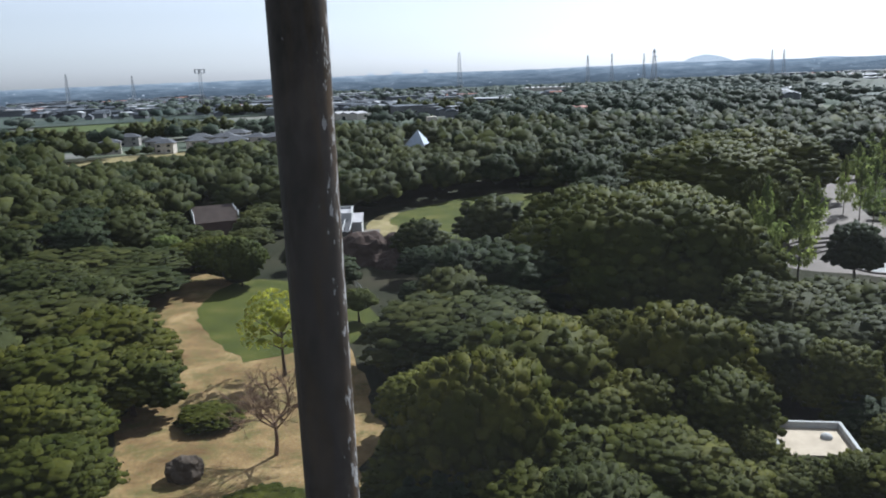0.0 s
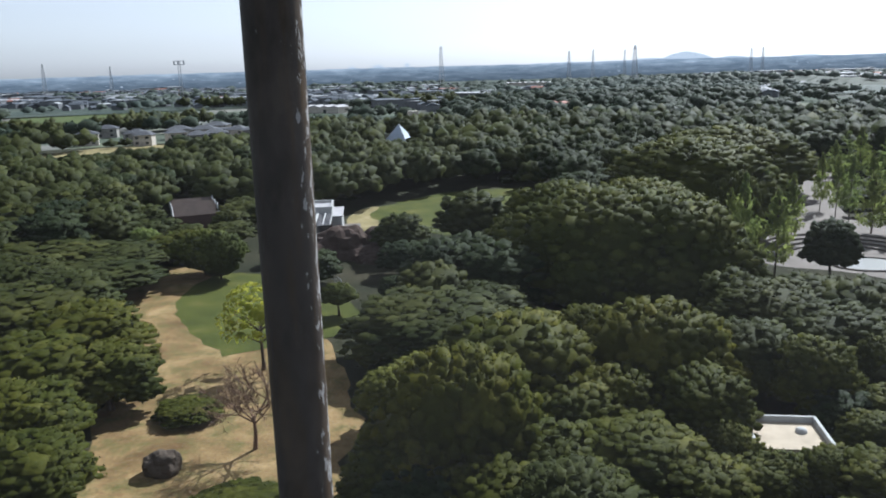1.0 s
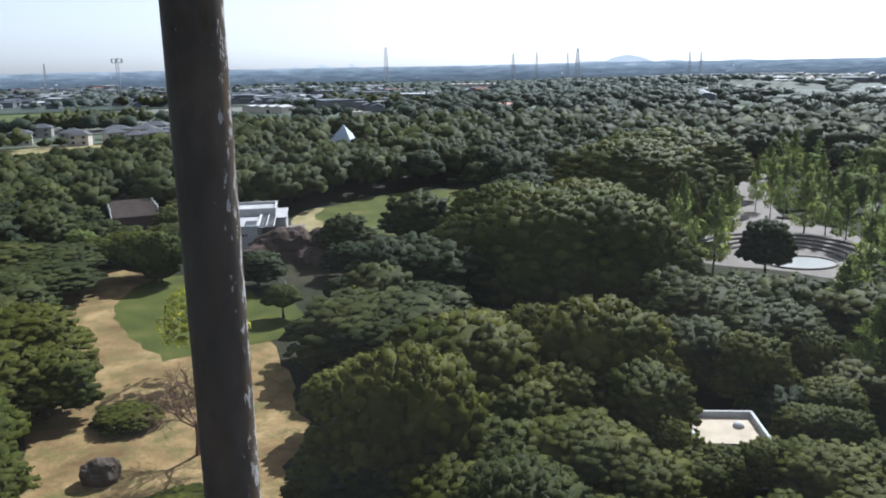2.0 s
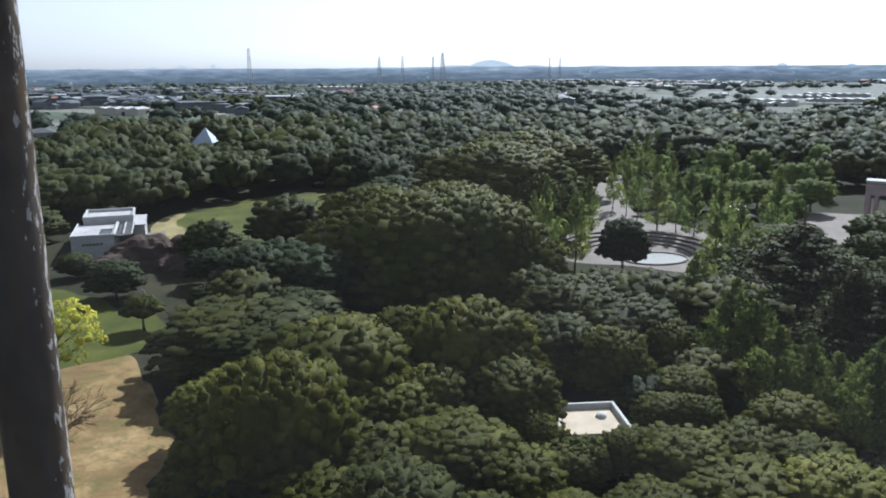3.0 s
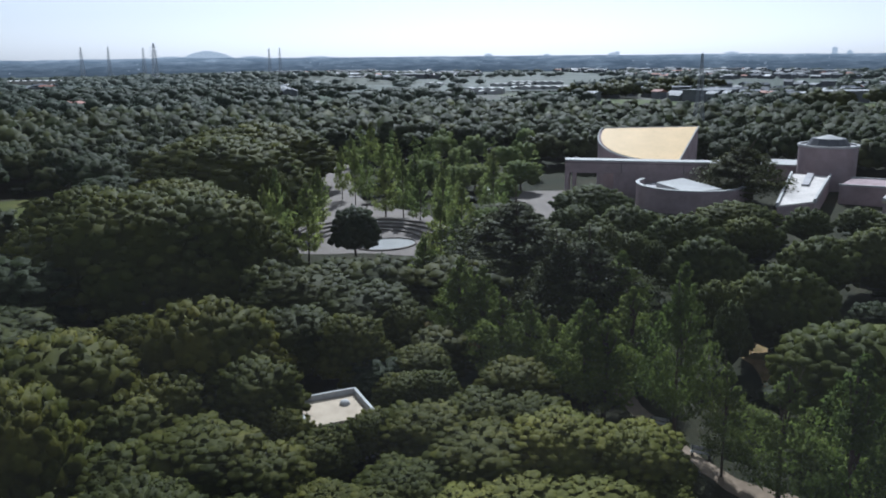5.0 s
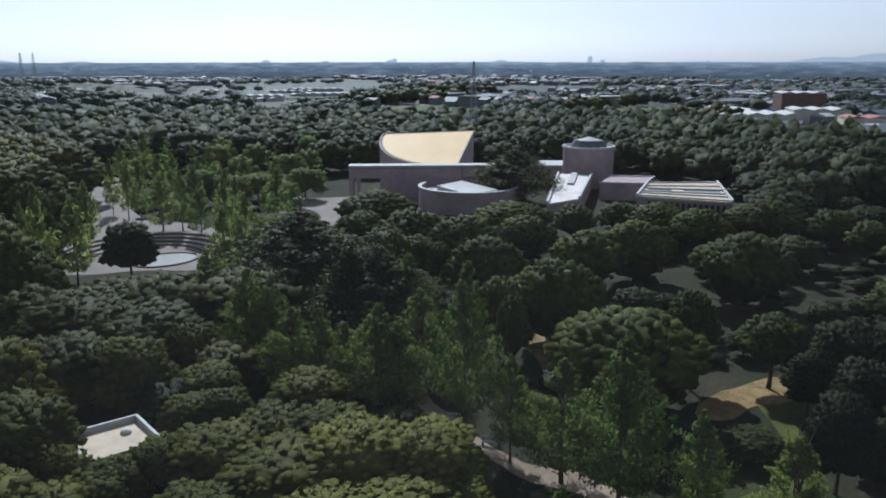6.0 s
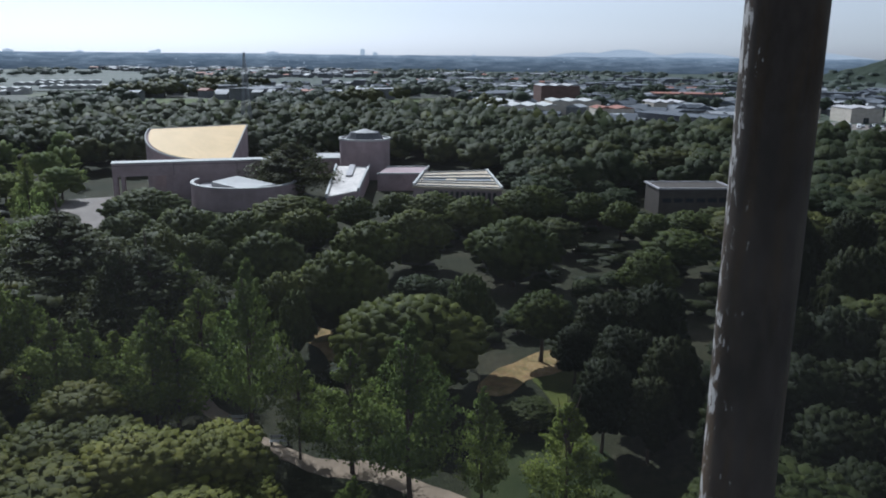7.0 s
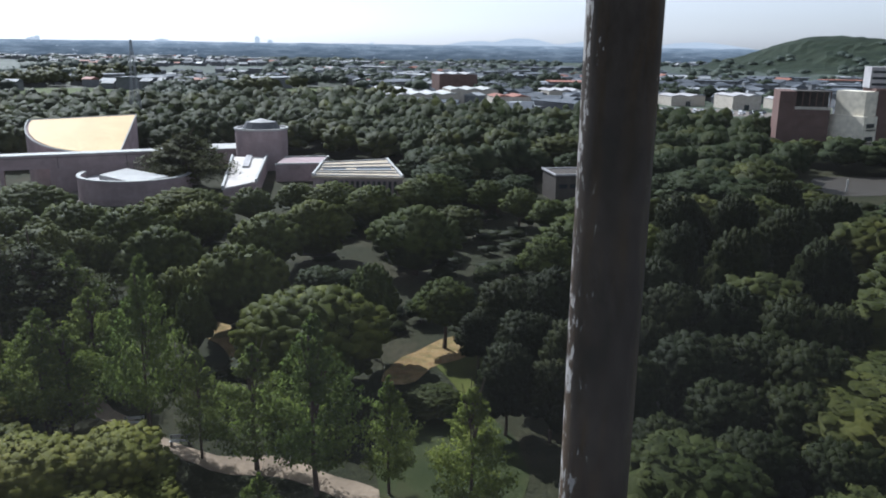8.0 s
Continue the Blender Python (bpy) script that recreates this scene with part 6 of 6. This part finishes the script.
def far_trees():
    rng = random.Random(21)
    shapes = [lobed_crown(s, dome_lobes(s, n=4)[:5], 14, 2, 1.0, (0.8, 1.2), 0, 0.97) for s in (201, 202)]
    small = [lobed_crown(s, dome_lobes(s, n=3)[:3], 5, 1, 1.3, (0.8, 1.2), 0, 1.0) for s in (203, 204)]
    trees = []
    for _ in range(4300):
        az, d = radians(rng.uniform(-40, 110)), 410 + 1300 * rng.random() ** 1.2
        x, y = d * math.sin(az), d * math.cos(az)
        deg = math.degrees(az)
        wood = noise.noise(Vector((x * 0.004, y * 0.004, 8.0))) + 0.5 * noise.noise(Vector((x * 0.015, y * 0.009, 2.0)))
        bonus = 0.9 if (1 < deg < 22 and d < 1250) or (22 <= deg < 36 and d < 700) else 0.5 if (36 <= deg < 80 and d < 640) else 0.14
        if deg > 64 and d < 900:
            bonus = 0.0
        if wood + bonus < 0.12 or any(inside(p, x, y) for _, _, p in FIELDS) or (-190 < x < -80 and 380 < y < 480):
            continue
        s = 1.0 + min(1.2, d / 2500)
        trees.append((x, y, rng.uniform(8, 12) * (0.75 if d > 1500 else 1), rng.uniform(4.5, 6.5) * s, "dome", d))
    for _ in range(700):
        az, d = radians(rng.uniform(3, 22)), rng.uniform(700, 1350)
        x, y = d * math.sin(az), d * math.cos(az)
        trees.append((x, y, rng.uniform(8, 12), rng.uniform(7, 10), "dome", d))
    spots = np.array([(q[0], q[1], q[3] / 2 + 7) for q in LANDMARKS])

    def hides(x, y, h):
        for s in (1.0, 1.08, 1.16, 1.25, 1.35, 1.45):
            if s * (EYE - h) < EYE and (np.hypot(spots[:, 0] - x * s, spots[:, 1] - y * s) < spots[:, 2]).any():
                return True
            if s * (EYE - h) < EYE and any(inside(p, x * s, y * s) for _, _, p in FIELDS[3:5]):
                return True
        return False

    trees = [q for q in trees if not (q[5] < 1300 and hides(q[0], q[1], q[2]))]
    out, beyond = [], []
    for k, (x, y, h, r, kind, d) in enumerate(trees):
        v, f, nn = (shapes if d < 800 else small)[k % 2]
        a = k * 1.7
        c, s = math.cos(a), math.sin(a)
        q = r / 5.0
        (out if d < 800 else beyond).append((np.stack([(v[:, 0] * c - v[:, 1] * s) * q + x, (v[:, 0] * s + v[:, 1] * c) * q + y, v[:, 2] * h / 10 + hill_height(x, y) - 0.5], axis=1), f,
                    np.stack([nn[:, 0] * c - nn[:, 1] * s, nn[:, 0] * s + nn[:, 1] * c, nn[:, 2] + (0.2 if d < 800 else 0.6)], axis=1)))
    return join(out), join(beyond)


GROVES = [(-231, 479, 17, 14), (-245, 485, 14, 9), (-176, 509, 20, 16), (-168, 542, 16, 10), (-199, 812, 26, 14), (-8, 759, 24, 16), (20, 694, 30, 18), (471, 499, 22, 12), (491, 484, 22, 12), (616, 568, 30, 14), (670, 558, 30, 14), (519, 488, 34, 14), (391, 204, 24, 14), (421, 191, 22, 14), (503, 306, 30, 14)]


def groves():
    rng = random.Random(61)
    shape, out = LOW["dome_far"], []
    for cx, cy, w, n in GROVES:
        for k in range(n):
            a, d = rng.uniform(0, 6.28), w * math.sqrt(rng.random())
            x, y, h, r = cx + 1.5 * d * math.cos(a), cy + 0.7 * d * math.sin(a), rng.uniform(8, 11.5), rng.uniform(5, 7.5)
            v, f, nn = shape[k % len(shape)]
            out.append((v * np.array([r / 6, r / 6, h / 10]) + np.array([x, y, 0]), f, nn))
    return join(out)


tagged(raw_part("groves", *groves(), LEAF_DARK), "dark groves between fields and houses", "woods", kind="stuff")
middle, beyond = far_trees()
tagged(raw_part("far_woods", *middle, LEAF_FAR_HAZE), "far woods and groves on the plain", "woods", kind="stuff")
tagged(raw_part("distant_woods", *beyond, LEAF_DISTANT_HAZE), "distant bluish woods towards the horizon", "woods", kind="stuff")

# the rises themselves, wooded, and the plain round them, in haze-tinted leaf colours
def rise_point(i, j):
    az, d = radians(-42 + 156 * i / 420), 800 + 940 * j / 44
    x, y = d * math.sin(az), d * math.cos(az)
    z = hill_height(x, y)
    crowns = 5.0 * abs(noise.noise(Vector((x * 0.06, y * 0.06, 3)))) + 3.5 * abs(noise.noise(Vector((x * 0.15, y * 0.15, 7))))
    return x, y, z + 0.8 + abs(noise.noise(Vector((x * 0.01, y * 0.01, 0)))) + min(1.0, z / 10) * crowns, z


grid = {(i, j): rise_point(i, j) for i in range(421) for j in range(45)}
for name, high, mat, label in (("far_plain", False, LEAF_DISTANT_HAZE, "low bluish scrub and gardens of the far plain"), ("far_hills", True, LEAF_FAR_HAZE, "low wooded rises on the far plain")):
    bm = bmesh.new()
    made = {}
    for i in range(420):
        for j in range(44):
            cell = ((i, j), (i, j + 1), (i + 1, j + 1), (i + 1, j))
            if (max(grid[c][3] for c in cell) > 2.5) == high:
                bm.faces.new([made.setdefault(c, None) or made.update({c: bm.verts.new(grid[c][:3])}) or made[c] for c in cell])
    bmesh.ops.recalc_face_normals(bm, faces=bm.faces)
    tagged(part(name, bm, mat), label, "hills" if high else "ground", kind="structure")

# the far town and groves, a plain glowing backdrop with distance haze painted in
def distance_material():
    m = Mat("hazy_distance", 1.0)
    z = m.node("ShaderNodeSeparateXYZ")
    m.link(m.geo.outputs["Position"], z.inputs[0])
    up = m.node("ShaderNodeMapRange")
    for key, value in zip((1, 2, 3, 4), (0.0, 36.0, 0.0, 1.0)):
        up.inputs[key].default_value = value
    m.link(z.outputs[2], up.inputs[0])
    # haze painted as a ramp, paler towards the horizon
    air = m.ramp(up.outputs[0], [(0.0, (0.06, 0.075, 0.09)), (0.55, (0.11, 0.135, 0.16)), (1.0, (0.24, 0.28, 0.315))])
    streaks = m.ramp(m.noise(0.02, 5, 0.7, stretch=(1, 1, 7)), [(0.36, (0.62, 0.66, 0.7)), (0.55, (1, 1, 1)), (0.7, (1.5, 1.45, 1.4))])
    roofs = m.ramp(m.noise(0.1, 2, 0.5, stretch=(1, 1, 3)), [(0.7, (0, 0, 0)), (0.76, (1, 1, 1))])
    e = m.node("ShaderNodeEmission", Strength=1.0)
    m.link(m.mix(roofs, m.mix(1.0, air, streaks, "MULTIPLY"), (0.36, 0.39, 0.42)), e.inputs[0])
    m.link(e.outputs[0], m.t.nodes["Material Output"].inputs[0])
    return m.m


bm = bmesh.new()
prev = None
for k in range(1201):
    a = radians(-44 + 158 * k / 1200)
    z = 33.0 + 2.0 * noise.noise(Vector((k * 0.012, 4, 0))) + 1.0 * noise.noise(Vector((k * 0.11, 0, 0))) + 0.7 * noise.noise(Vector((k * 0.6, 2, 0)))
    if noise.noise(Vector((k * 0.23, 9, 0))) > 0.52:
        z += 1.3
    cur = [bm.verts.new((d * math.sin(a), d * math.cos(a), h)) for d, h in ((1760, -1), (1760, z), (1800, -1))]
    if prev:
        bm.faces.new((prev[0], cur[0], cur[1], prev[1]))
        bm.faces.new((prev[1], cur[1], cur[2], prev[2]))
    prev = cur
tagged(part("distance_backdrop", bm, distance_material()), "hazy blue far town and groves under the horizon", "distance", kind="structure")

# mountains at the edge of sight, glowing in a painted haze colour
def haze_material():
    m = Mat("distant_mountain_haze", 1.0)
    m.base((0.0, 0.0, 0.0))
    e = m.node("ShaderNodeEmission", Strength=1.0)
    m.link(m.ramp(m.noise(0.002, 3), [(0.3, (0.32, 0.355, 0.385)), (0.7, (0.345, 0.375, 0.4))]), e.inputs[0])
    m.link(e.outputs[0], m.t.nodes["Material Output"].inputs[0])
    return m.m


HAZE = haze_material()
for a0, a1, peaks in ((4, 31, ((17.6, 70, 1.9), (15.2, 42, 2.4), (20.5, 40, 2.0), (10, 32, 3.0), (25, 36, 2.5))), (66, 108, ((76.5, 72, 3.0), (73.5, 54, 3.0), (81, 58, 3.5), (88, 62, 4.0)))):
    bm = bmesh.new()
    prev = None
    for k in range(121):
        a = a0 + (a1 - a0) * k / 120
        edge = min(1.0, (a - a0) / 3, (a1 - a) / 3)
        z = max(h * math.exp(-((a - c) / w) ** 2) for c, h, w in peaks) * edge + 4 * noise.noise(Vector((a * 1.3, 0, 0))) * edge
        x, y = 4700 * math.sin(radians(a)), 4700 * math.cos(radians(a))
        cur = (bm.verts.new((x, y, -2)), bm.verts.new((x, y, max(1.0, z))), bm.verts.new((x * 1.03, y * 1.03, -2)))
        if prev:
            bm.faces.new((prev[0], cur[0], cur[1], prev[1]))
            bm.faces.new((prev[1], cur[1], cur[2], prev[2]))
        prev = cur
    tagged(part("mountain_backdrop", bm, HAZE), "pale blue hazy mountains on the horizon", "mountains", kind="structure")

# tall blocks on the skyline, glowing in the same haze colour as the mountains
HAZYWALL = HAZE
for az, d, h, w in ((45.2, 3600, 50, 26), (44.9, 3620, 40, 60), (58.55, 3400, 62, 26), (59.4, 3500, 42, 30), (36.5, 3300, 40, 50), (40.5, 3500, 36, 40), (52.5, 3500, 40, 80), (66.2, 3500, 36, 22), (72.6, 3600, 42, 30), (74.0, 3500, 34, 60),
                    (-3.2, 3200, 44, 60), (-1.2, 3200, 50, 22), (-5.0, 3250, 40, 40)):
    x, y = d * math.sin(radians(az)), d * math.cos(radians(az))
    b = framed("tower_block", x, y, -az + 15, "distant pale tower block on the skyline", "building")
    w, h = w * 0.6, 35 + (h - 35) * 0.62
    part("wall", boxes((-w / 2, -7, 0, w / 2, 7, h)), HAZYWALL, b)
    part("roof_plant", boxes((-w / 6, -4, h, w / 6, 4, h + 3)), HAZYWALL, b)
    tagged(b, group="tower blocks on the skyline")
